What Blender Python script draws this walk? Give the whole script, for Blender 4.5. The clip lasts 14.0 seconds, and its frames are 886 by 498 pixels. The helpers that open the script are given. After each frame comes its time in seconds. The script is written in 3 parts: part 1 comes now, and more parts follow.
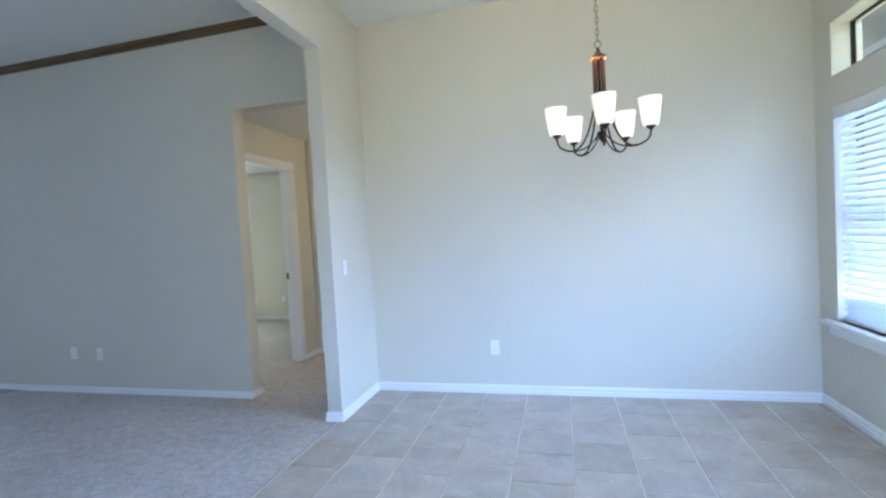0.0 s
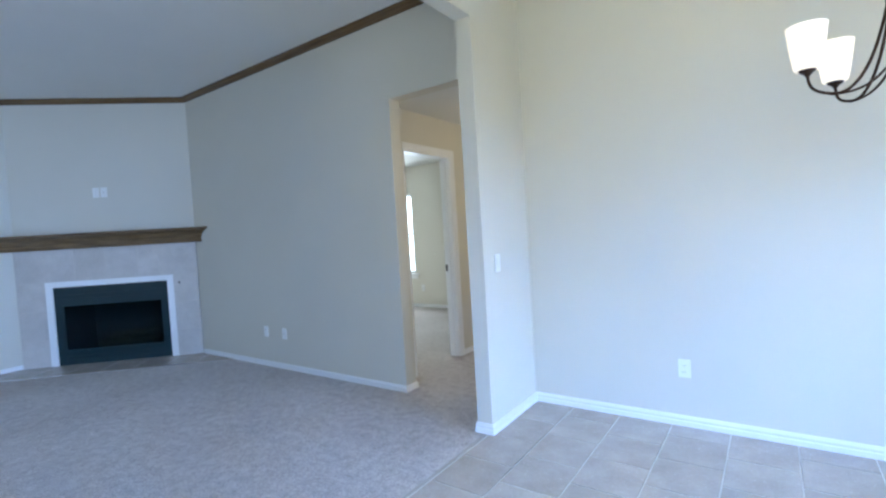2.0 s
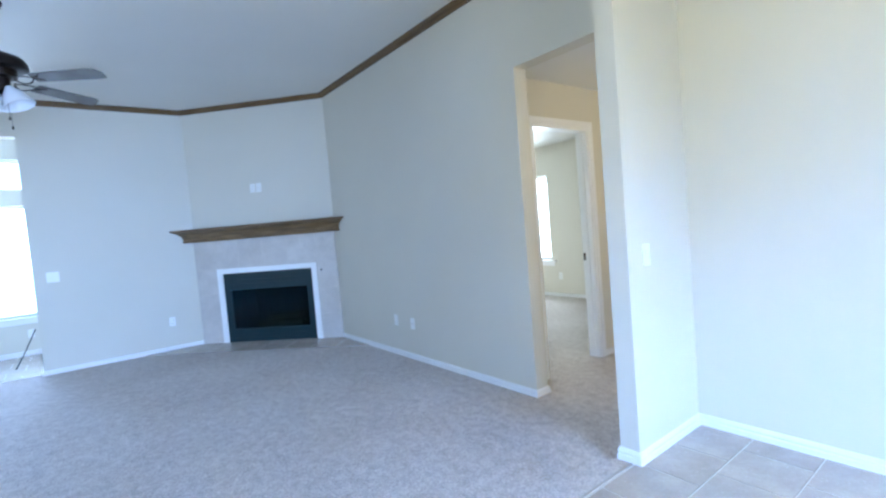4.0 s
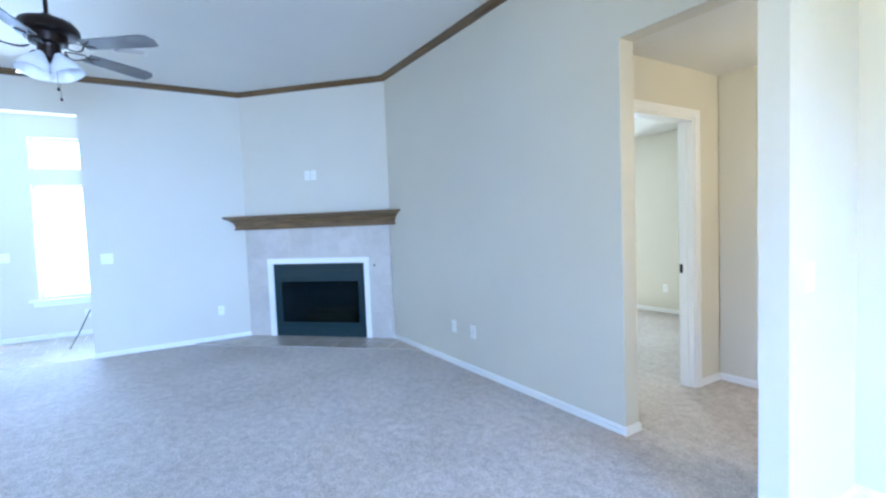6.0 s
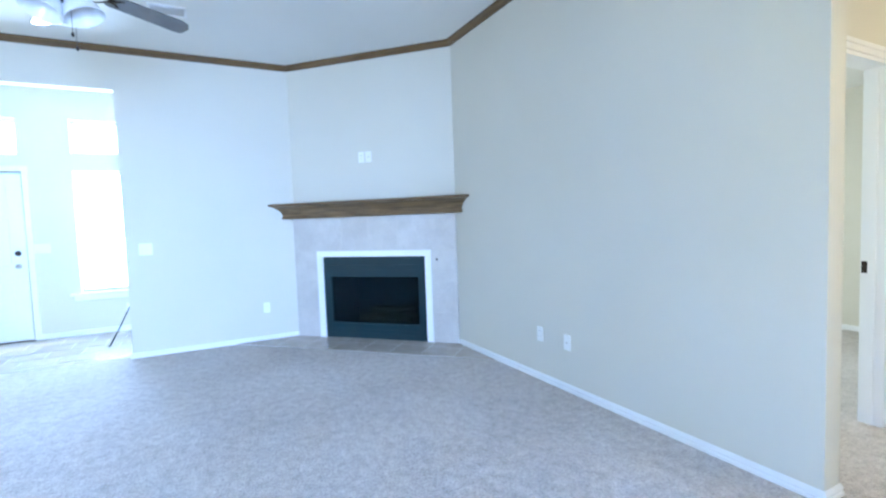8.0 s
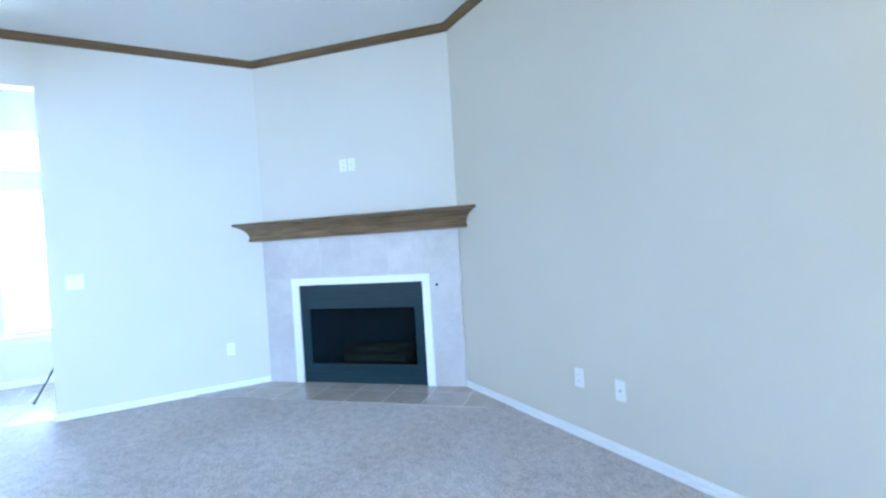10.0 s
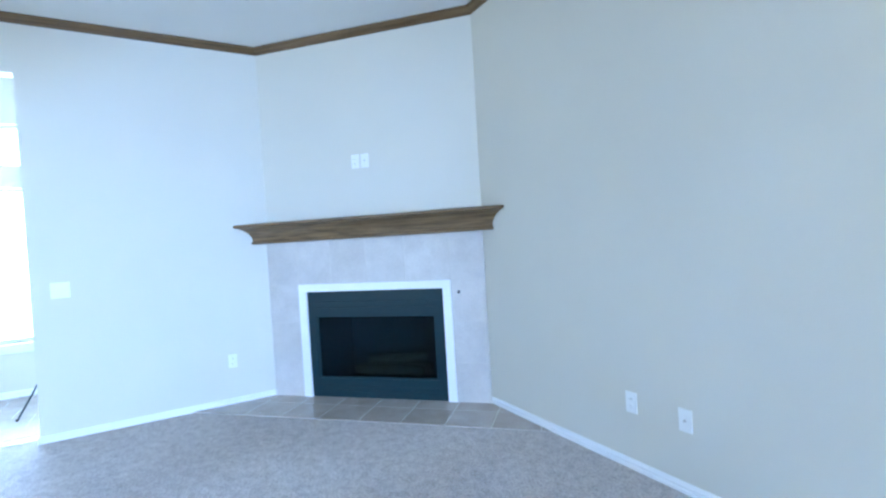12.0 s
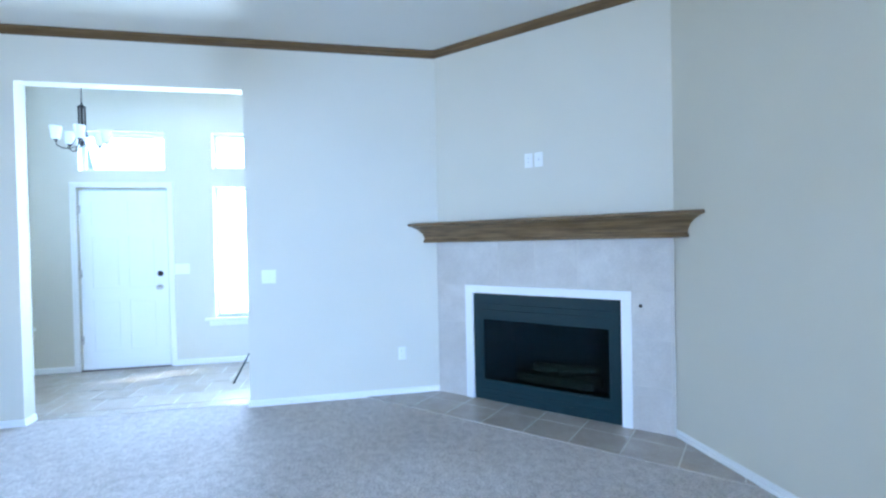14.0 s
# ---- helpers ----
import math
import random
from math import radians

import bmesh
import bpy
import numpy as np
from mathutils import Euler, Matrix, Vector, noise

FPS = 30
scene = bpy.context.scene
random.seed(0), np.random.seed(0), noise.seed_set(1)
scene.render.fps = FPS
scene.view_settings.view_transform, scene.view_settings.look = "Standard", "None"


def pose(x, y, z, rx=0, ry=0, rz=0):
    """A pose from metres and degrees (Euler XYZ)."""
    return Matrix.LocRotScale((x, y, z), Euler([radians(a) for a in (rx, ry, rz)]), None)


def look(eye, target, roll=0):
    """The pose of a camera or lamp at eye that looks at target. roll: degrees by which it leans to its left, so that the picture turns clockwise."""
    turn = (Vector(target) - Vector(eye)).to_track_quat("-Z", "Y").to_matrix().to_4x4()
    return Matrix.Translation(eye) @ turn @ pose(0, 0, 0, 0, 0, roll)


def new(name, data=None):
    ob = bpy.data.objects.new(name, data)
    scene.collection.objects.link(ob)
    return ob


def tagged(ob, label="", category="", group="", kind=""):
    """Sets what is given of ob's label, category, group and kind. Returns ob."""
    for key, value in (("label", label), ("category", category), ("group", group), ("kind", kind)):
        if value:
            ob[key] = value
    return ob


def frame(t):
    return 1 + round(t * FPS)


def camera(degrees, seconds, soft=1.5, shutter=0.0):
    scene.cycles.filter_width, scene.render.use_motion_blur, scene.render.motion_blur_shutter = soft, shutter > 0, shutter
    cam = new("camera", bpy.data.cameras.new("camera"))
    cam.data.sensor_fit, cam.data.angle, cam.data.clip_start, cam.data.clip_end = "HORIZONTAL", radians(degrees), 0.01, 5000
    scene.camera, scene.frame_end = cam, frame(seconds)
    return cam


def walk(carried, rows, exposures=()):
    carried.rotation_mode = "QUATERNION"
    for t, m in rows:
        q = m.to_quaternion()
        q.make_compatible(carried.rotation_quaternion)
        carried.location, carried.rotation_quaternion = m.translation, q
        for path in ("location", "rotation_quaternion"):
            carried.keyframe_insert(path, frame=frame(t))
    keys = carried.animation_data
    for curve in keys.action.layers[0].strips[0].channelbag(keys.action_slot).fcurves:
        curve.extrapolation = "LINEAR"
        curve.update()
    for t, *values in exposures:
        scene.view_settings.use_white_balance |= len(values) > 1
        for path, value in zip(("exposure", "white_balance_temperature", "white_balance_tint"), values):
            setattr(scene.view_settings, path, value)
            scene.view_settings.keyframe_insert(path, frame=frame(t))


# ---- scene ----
cam = camera(86.9, 14.0, soft=2.4)
PATH = [
    (0, (-0.906, 1.577, 1.301), (-1.402, 3.513, 1.234), -3.3),
    (0.5, (-0.938, 1.662, 1.319), (-1.578, 3.556, 1.244), -3.9),
    (1, (-0.941, 1.76, 1.316), (-1.763, 3.582, 1.249), -3.7),
    (1.5, (-0.935, 1.914, 1.329), (-1.941, 3.641, 1.252), -3.6),
    (2, (-0.986, 2.028, 1.32), (-2.141, 3.659, 1.245), -3.4),
    (2.5, (-1.059, 2.112, 1.333), (-2.353, 3.636, 1.282), -3.7),
    (3, (-1.063, 2.254, 1.336), (-2.496, 3.647, 1.254), -4.1),
    (5.5, (-1.541, 2.46, 1.352), (-3.206, 3.563, 1.26), -3.5),
    (6, (-1.68, 2.522, 1.363), (-3.374, 3.58, 1.254), -2.2),
    (6.5, (-1.818, 2.542, 1.368), (-3.538, 3.555, 1.242), -1.2),
    (7, (-2.047, 2.566, 1.353), (-3.796, 3.523, 1.2), -1.6),
    (7.5, (-2.28, 2.58, 1.324), (-4.048, 3.503, 1.178), -1.8),
    (10, (-3.315, 2.866, 1.243), (-5.059, 3.845, 1.221), -3.5),
    (10.5, (-3.46, 2.956, 1.295), (-5.185, 3.967, 1.244), -3.8),
    (11, (-3.568, 3.01, 1.336), (-5.278, 4.046, 1.269), -3.8),
    (11.5, (-3.642, 3.003, 1.369), (-5.345, 4.048, 1.291), -4.1),
    (12, (-3.719, 2.845, 1.321), (-5.452, 3.841, 1.279), -3.4),
    (12.5, (-3.822, 2.744, 1.361), (-5.606, 3.65, 1.344), -2.4),
    (13, (-3.863, 2.856, 1.349), (-5.728, 3.576, 1.357), -1.5),
    (13.5, (-3.92, 2.847, 1.359), (-5.842, 3.4, 1.352), -1.3),
    (14, (-3.928, 2.769, 1.374), (-5.888, 3.167, 1.345), -1.2),
]
# seconds, stops, kelvin, tint
EXPOSURES = [(0.0, -1.05, 5560, 5), (1.0, -1.05, 5500, 6), (2.0, -0.84, 5340, 6), (3.0, -0.58, 5360, 6), (5.5, -0.12, 5260, 4), (6.5, 0.1, 5320, 5), (7.5, 0.19, 5360, 4), (10.0, 0.3, 5300, 2), (11.5, 0.19, 5260, 2), (12.5, 0.2, 5300, 2), (14.0, -0.05, 5380, 1)]
walk(cam, [(t, look(eye, target, roll)) for t, eye, target, roll in PATH], EXPOSURES)

# ---- sky, sun and the light in the window openings ----
world = bpy.data.worlds.new("sky")
scene.world = world
world.use_nodes = True
sky = world.node_tree.nodes.new("ShaderNodeTexSky")
sky.sky_type, sky.sun_disc = "NISHITA", False
sky.sun_elevation, sky.sun_rotation = radians(52), radians(-28)
world.node_tree.nodes["Background"].inputs["Strength"].default_value = 0.15
world.node_tree.links.new(sky.outputs[0], world.node_tree.nodes["Background"].inputs["Color"])
sun = new("sun", bpy.data.lights.new("sun", "SUN"))
sun.data.energy, sun.data.angle, sun.data.color = 5.0, radians(0.5), (1.0, 0.94, 0.85)
sun.matrix_world = look((-14, 26, 38), (0, 0, 0))


def window_light(name, eye, target, width, height, watts, colour, spread=150):
    """An area lamp in place of daylight through one opening, seen or unseen."""
    lamp = new(name, bpy.data.lights.new(name, "AREA"))
    lamp.data.shape, lamp.data.size, lamp.data.size_y = "RECTANGLE", width, height
    lamp.data.energy, lamp.data.color, lamp.data.spread = watts, colour, radians(spread)
    lamp.matrix_world = look(eye, target)
    return lamp


DAY = (0.38, 0.565, 1.0)
WARM_FILL = (0.88, 0.80, 0.55)
# lamps stand in for the sky shining down; warm up-lamps added as ground bounce
window_light("dining_window_light", (1.12, 4.15, 1.3), (-2.48, 4.5, 1.05), 1.75, 1.4, 300, DAY, 84)
window_light("dining_transom_light", (1.25, 4.15, 2.95), (-1.3, 5.1, 1.75), 1.7, 0.4, 40, (0.72, 0.85, 0.85), 110)
window_light("dining_ground_light", (1.1, 4.15, 1.3), (0, 4.2, 2.0), 1.75, 1.4, 80, WARM_FILL, 110)
# the next six fill the rooms through unseen, added openings
window_light("dining_south_fill", (-0.6, -1.62, 1.5), (-0.7, 5.2, -0.75), 2.2, 1.9, 72, DAY, 52)
window_light("dining_south_warm_fill", (-0.6, -1.6, 1.3), (-0.7, 4.5, 3.2), 2.2, 1.6, 42, WARM_FILL, 70)
window_light("side_fill", (0.82, 2.45, 1.2), (-8.0, 1.9, 0.7), 1.3, 2.0, 100, DAY, 74)
window_light("side_warm_fill", (0.80, 2.45, 1.2), (-3.6, 2.3, 2.5), 1.3, 1.8, 30, WARM_FILL, 110)
window_light("living_south_fill", (-5.2, -1.62, 1.5), (-6.6, 3, 0.0), 3.2, 1.9, 13, DAY, 110)
window_light("living_south_warm_fill", (-5.2, -1.6, 1.4), (-6.4, 3.0, 3.1), 3.2, 1.7, 20, WARM_FILL, 110)
window_light("foyer_sidelight_light", (-10.2, 1.63, 1.55), (-8, 1.63, 1.3), 0.95, 2.4, 185, DAY)
window_light("foyer_ground_light", (-10.19, 1.63, 1.5), (-8, 1.45, 2.6), 0.8, 2.0, 95, (0.8, 0.86, 0.82))
window_light("foyer_transom_light", (-10.2, 0.27, 2.48), (-8, 0.4, 1.2), 0.9, 0.45, 100, DAY)
window_light("bedroom_window_light", (-6.75, 8.9, 1.3), (-6.4, 5, 1.0), 1.0, 1.5, 190, (0.84, 0.89, 0.90))
# unseen point lamp without fixture, added to warm and brighten the hall
hall_fill = new("hall_fill_light", bpy.data.lights.new("hall_fill_light", "POINT"))
hall_fill.data.energy, hall_fill.data.color, hall_fill.data.shadow_soft_size = 46, (1.0, 0.77, 0.5), 0.12
hall_fill.location = (-1.75, 5.92, 2.05)


# ---- materials ----
def material(name):
    m = bpy.data.materials.new(name)
    m.use_nodes = True
    return m, m.node_tree, m.node_tree.nodes["Principled BSDF"]


def link(tree, a, b):
    tree.links.new(a, b)


def noise_node(tree, scale, detail=4.0, rough=0.6, coords=None):
    n = tree.nodes.new("ShaderNodeTexNoise")
    n.inputs["Scale"].default_value, n.inputs["Detail"].default_value, n.inputs["Roughness"].default_value = scale, detail, rough
    if coords is not None:
        link(tree, coords, n.inputs["Vector"])
    return n


def ramp(tree, fac, stops):
    r = tree.nodes.new("ShaderNodeValToRGB")
    while len(r.color_ramp.elements) < len(stops):
        r.color_ramp.elements.new(0.5)
    for e, (p, c) in zip(r.color_ramp.elements, stops):
        e.position, e.color = p, (*c, 1)
    link(tree, fac, r.inputs["Fac"])
    return r


def bump(tree, shader, height, strength, distance):
    b = tree.nodes.new("ShaderNodeBump")
    b.inputs["Strength"].default_value, b.inputs["Distance"].default_value = strength, distance
    link(tree, height, b.inputs["Height"])
    link(tree, b.outputs[0], shader.inputs["Normal"])
    return b


def position(tree):
    return tree.nodes.new("ShaderNodeNewGeometry").outputs["Position"]


def object_coords(tree):
    return tree.nodes.new("ShaderNodeTexCoord").outputs["Object"]


def painted(name, light, dark, roughness, grain_scale, grain, patch=0.7):
    """Rolled or sprayed paint: faint patches, a fine texture in relief."""
    m, t, b = material(name)
    p = position(t)
    big = noise_node(t, patch, 3, 0.5, p)
    c = ramp(t, big.outputs["Fac"], [(0.3, dark), (0.7, light)])
    link(t, c.outputs[0], b.inputs["Base Color"])
    b.inputs["Roughness"].default_value = roughness
    fine = noise_node(t, grain_scale, 3, 0.55, p)
    bump(t, b, fine.outputs["Fac"], grain, 0.004)
    return m


WALL = painted("wall_paint", (0.66, 0.63, 0.545), (0.625, 0.595, 0.51), 0.62, 140, 0.22)
CEILING = painted("ceiling_paint", (0.76, 0.75, 0.71), (0.72, 0.71, 0.67), 0.85, 60, 0.5)
TRIM = painted("trim_paint", (0.84, 0.84, 0.84), (0.80, 0.80, 0.80), 0.32, 25, 0.05)
PLASTIC = painted("white_plastic", (0.84, 0.84, 0.82), (0.82, 0.82, 0.80), 0.3, 90, 0.02)
DOOR_PAINT = painted("door_paint", (0.82, 0.83, 0.83), (0.79, 0.80, 0.80), 0.38, 18, 0.06)


def carpet_material():
    m, t, b = material("cut_pile_carpet")
    p = position(t)
    tufts = t.nodes.new("ShaderNodeTexVoronoi")
    tufts.inputs["Scale"].default_value = 120
    link(t, p, tufts.inputs["Vector"])
    fine = noise_node(t, 72, 5, 0.8, p)
    clump = noise_node(t, 15, 5, 0.75, p)
    broad = noise_node(t, 1.3, 5, 0.6, p)
    a = ramp(t, fine.outputs["Fac"], [(0.3, (0.25, 0.215, 0.195)), (0.5, (0.58, 0.53, 0.49)), (0.7, (0.80, 0.75, 0.71))])
    c = ramp(t, clump.outputs["Fac"], [(0.37, (0.70, 0.68, 0.67)), (0.62, (1.0, 1.0, 1.0))])
    d = ramp(t, broad.outputs["Fac"], [(0.35, (0.84, 0.82, 0.80)), (0.65, (1.0, 1.0, 1.0))])
    m1, m2 = t.nodes.new("ShaderNodeMixRGB"), t.nodes.new("ShaderNodeMixRGB")
    for mix in (m1, m2):
        mix.blend_type, mix.inputs[0].default_value = "MULTIPLY", 1.0
    link(t, a.outputs[0], m1.inputs[1])
    link(t, c.outputs[0], m1.inputs[2])
    link(t, m1.outputs[0], m2.inputs[1])
    link(t, d.outputs[0], m2.inputs[2])
    link(t, m2.outputs[0], b.inputs["Base Color"])
    b.inputs["Roughness"].default_value = 0.95
    b.inputs["Sheen Weight"].default_value = 0.25
    add = t.nodes.new("ShaderNodeMath")
    add.operation = "ADD"
    link(t, tufts.outputs["Distance"], add.inputs[0])
    link(t, clump.outputs["Fac"], add.inputs[1])
    bump(t, b, add.outputs[0], 0.45, 0.012)
    return m


CARPET = carpet_material()


def tile_material(name, dark, light, roughness, shift=0.09):
    """Glazed stone-look ceramic: each tile a little different, clouded, with fine veins."""
    m, t, b = material(name)
    info = t.nodes.new("ShaderNodeObjectInfo")
    add = t.nodes.new("ShaderNodeVectorMath")
    add.operation = "MULTIPLY_ADD"
    link(t, info.outputs["Random"], add.inputs[0])
    add.inputs[1].default_value = (31, 17, 9)
    link(t, object_coords(t), add.inputs[2])
    cloud = noise_node(t, 5, 6, 0.62, add.outputs[0])
    speck = noise_node(t, 70, 4, 0.6, add.outputs[0])
    c = ramp(t, cloud.outputs["Fac"], [(0.28, dark), (0.72, light)])
    s = ramp(t, speck.outputs["Fac"], [(0.35, (0.93, 0.925, 0.92)), (0.6, (1, 1, 1))])
    mix = t.nodes.new("ShaderNodeMixRGB")
    mix.blend_type, mix.inputs[0].default_value = "MULTIPLY", 1.0
    link(t, c.outputs[0], mix.inputs[1])
    link(t, s.outputs[0], mix.inputs[2])
    value = t.nodes.new("ShaderNodeMapRange")
    value.inputs["To Min"].default_value, value.inputs["To Max"].default_value = 1 - shift, 1 + shift
    link(t, info.outputs["Random"], value.inputs["Value"])
    hsv = t.nodes.new("ShaderNodeHueSaturation")
    link(t, mix.outputs[0], hsv.inputs["Color"])
    link(t, value.outputs[0], hsv.inputs["Value"])
    link(t, hsv.outputs[0], b.inputs["Base Color"])
    r = ramp(t, speck.outputs["Fac"], [(0.3, (roughness,) * 3), (0.7, (roughness + 0.08,) * 3)])
    link(t, r.outputs[0], b.inputs["Roughness"])
    bump(t, b, cloud.outputs["Fac"], 0.08, 0.003)
    return m


TILE = tile_material("floor_tile", (0.37, 0.325, 0.28), (0.49, 0.435, 0.385), 0.20, 0.05)
SURROUND_TILE = tile_material("surround_tile", (0.49, 0.455, 0.42), (0.61, 0.575, 0.535), 0.34, 0.04)
EDGE = painted("edge_strip", (0.42, 0.38, 0.33), (0.36, 0.32, 0.28), 0.7, 80, 0.3, 5)
GROUT = painted("grout", (0.60, 0.565, 0.515), (0.52, 0.485, 0.44), 0.9, 120, 0.4, 6)


def wood_material(name, dark, light, roughness):
    m, t, b = material(name)
    mp = t.nodes.new("ShaderNodeMapping")
    mp.inputs["Scale"].default_value = (1.6, 26, 26)
    link(t, object_coords(t), mp.inputs["Vector"])
    n = noise_node(t, 2.2, 6, 0.65, mp.outputs[0])
    c = ramp(t, n.outputs["Fac"], [(0.3, dark), (0.7, light)])
    link(t, c.outputs[0], b.inputs["Base Color"])
    b.inputs["Roughness"].default_value = roughness
    bump(t, b, n.outputs["Fac"], 0.12, 0.002)
    return m


def grained_along(name, dark, light, roughness):
    """Stained wood whose grain runs level along every wall."""
    m = wood_material(name, dark, light, roughness)
    t = m.node_tree
    mp = next(n for n in t.nodes if n.bl_idname == "ShaderNodeMapping")
    mp.inputs["Scale"].default_value = (0.8, 0.8, 60)
    return m


WOOD = wood_material("stained_wood", (0.055, 0.034, 0.016), (0.25, 0.16, 0.075), 0.3)
CROWN_WOOD = grained_along("stained_moulding_wood", (0.06, 0.035, 0.015), (0.20, 0.122, 0.052), 0.25)
BLADE = painted("fan_blade_laminate", (0.17, 0.165, 0.16), (0.125, 0.12, 0.118), 0.24, 60, 0.05, 9)


def metal_material(name, colour, roughness, metallic=1.0):
    m, t, b = material(name)
    n = noise_node(t, 45, 4, 0.6, object_coords(t))
    c = ramp(t, n.outputs["Fac"], [(0.3, tuple(v * 0.75 for v in colour)), (0.7, colour)])
    link(t, c.outputs[0], b.inputs["Base Color"])
    r = ramp(t, n.outputs["Fac"], [(0.3, (roughness * 0.8,) * 3), (0.7, (roughness * 1.2,) * 3)])
    link(t, r.outputs[0], b.inputs["Roughness"])
    b.inputs["Metallic"].default_value = metallic
    return m


BRONZE = metal_material("oil_rubbed_bronze", (0.06, 0.038, 0.028), 0.38)
COPPER = metal_material("brushed_copper_bronze", (0.11, 0.055, 0.038), 0.5)
DARK_BRONZE = metal_material("dark_bronze", (0.045, 0.035, 0.032), 0.36)
NICKEL = metal_material("satin_nickel", (0.58, 0.56, 0.53), 0.32)
BLACK_METAL = metal_material("black_enamelled_steel", (0.004, 0.026, 0.034), 0.4, 0.0)
BLACK_METAL.node_tree.nodes["Principled BSDF"].inputs["Specular IOR Level"].default_value = 0.35
SOOT = painted("sooty_firebrick", (0.014, 0.034, 0.041), (0.007, 0.015, 0.018), 0.9, 40, 0.6, 7)
LOG = painted("ceramic_log", (0.20, 0.12, 0.055), (0.03, 0.022, 0.016), 0.85, 50, 0.9, 20)


def glass_material(name, tint, roughness):
    m, t, b = material(name)
    b.inputs["Base Color"].default_value = (*tint, 1)
    b.inputs["Roughness"].default_value = roughness
    b.inputs["Transmission Weight"].default_value = 1.0
    b.inputs["IOR"].default_value = 1.45
    n = noise_node(t, 3, 2, 0.5, position(t))
    bump(t, b, n.outputs["Fac"], 0.02, 0.001)
    return m


GLASS = glass_material("window_glass", (0.97, 0.99, 0.98), 0.0)
SMOKED = glass_material("smoked_fire_glass", (0.075, 0.17, 0.20), 0.02)
SMOKED.node_tree.nodes["Principled BSDF"].inputs["IOR"].default_value = 1.22


def frosted(name, colour, glow, warm):
    """Opal glass of lamp shades; glow is the light that it gives off when the lamp is on."""
    m, t, b = material(name)
    n = noise_node(t, 14, 4, 0.6, object_coords(t))
    c = ramp(t, n.outputs["Fac"], [(0.3, tuple(v * 0.9 for v in colour)), (0.7, colour)])
    link(t, c.outputs[0], b.inputs["Base Color"])
    b.inputs["Roughness"].default_value = 0.25
    b.inputs["Subsurface Weight"].default_value = 0.0
    if glow:
        b.inputs["Emission Color"].default_value = (*warm, 1)
        b.inputs["Emission Strength"].default_value = glow
        thin = t.nodes.new("ShaderNodeBsdfTranslucent")
        thin.inputs["Color"].default_value = (0.9, 0.88, 0.84, 1)
        mix = t.nodes.new("ShaderNodeMixShader")
        mix.inputs[0].default_value = 0.45
        link(t, b.outputs[0], mix.inputs[1])
        link(t, thin.outputs[0], mix.inputs[2])
        link(t, mix.outputs[0], t.nodes["Material Output"].inputs["Surface"])
    return m


SHADE_LIT = frosted("lit_opal_glass", (0.85, 0.84, 0.82), 0.5, (1.0, 0.9, 0.78))
SHADE_OFF = frosted("alabaster_glass", (0.82, 0.83, 0.84), 0.0, (1, 1, 1))


def blind_material():
    m, t, b = material("blind_slat_vinyl")
    out = t.nodes["Material Output"]
    b.inputs["Base Color"].default_value = (0.82, 0.84, 0.86, 1)
    b.inputs["Roughness"].default_value = 0.4
    tr = t.nodes.new("ShaderNodeBsdfTranslucent")
    tr.inputs["Color"].default_value = (0.80, 0.86, 0.92, 1)
    mix = t.nodes.new("ShaderNodeMixShader")
    mix.inputs[0].default_value = 0.2
    link(t, b.outputs[0], mix.inputs[1])
    link(t, tr.outputs[0], mix.inputs[2])
    link(t, mix.outputs[0], out.inputs["Surface"])
    return m


BLIND = blind_material()
GRASS = painted("lawn", (0.09, 0.12, 0.045), (0.055, 0.075, 0.03), 0.95, 30, 0.8, 2)
SHINGLE = painted("roof_shingle", (0.11, 0.10, 0.095), (0.07, 0.065, 0.06), 0.9, 25, 0.8, 3)


def brick_material():
    m, t, b = material("house_brick")
    br = t.nodes.new("ShaderNodeTexBrick")
    mp = t.nodes.new("ShaderNodeMapping")
    mp.inputs["Rotation"].default_value = (radians(90), 0, radians(90))
    link(t, object_coords(t), mp.inputs["Vector"])
    link(t, mp.outputs[0], br.inputs["Vector"])
    br.inputs["Color1"].default_value = (0.64, 0.49, 0.47, 1)
    br.inputs["Color2"].default_value = (0.70, 0.56, 0.53, 1)
    br.inputs["Mortar"].default_value = (0.5, 0.48, 0.45, 1)
    br.inputs["Scale"].default_value = 4.6
    link(t, br.outputs["Color"], b.inputs["Base Color"])
    b.inputs["Roughness"].default_value = 0.9
    bump(t, b, br.outputs["Fac"], 0.5, 0.01)
    return m


BRICK = brick_material()


# ---- mesh helpers ----
def mesh_object(name, bm, mat, smooth=False):
    me = bpy.data.meshes.new(name)
    bmesh.ops.recalc_face_normals(bm, faces=bm.faces)
    bm.to_mesh(me)
    bm.free()
    me.materials.append(mat)
    if smooth:
        for f in me.polygons:
            f.use_smooth = True
        me.set_sharp_from_angle(angle=radians(35))
    return new(name, me)


def part(name, bm, mat, parent, label="", smooth=False):
    ob = mesh_object(name, bm, mat, smooth)
    ob.parent = parent
    return tagged(ob, label)


def thing(name, m, label, category, group=""):
    ob = new(name)
    ob.empty_display_size = 0.1
    ob.matrix_basis = m
    return tagged(ob, label, category, group)


def box(bm, x0, x1, y0, y1, z0, z1, bevel=0.0):
    made = bmesh.ops.create_cube(bm, size=1.0)["verts"]
    for v in made:
        v.co = Vector((x0 if v.co.x < 0 else x1, y0 if v.co.y < 0 else y1, z0 if v.co.z < 0 else z1))
    if bevel:
        edges = list({e for v in made for e in v.link_edges})
        bmesh.ops.bevel(bm, geom=edges, offset=bevel, segments=2, profile=0.6, affect="EDGES")
    return bm


def block(x0, x1, y0, y1, z0, z1, bevel=0.0):
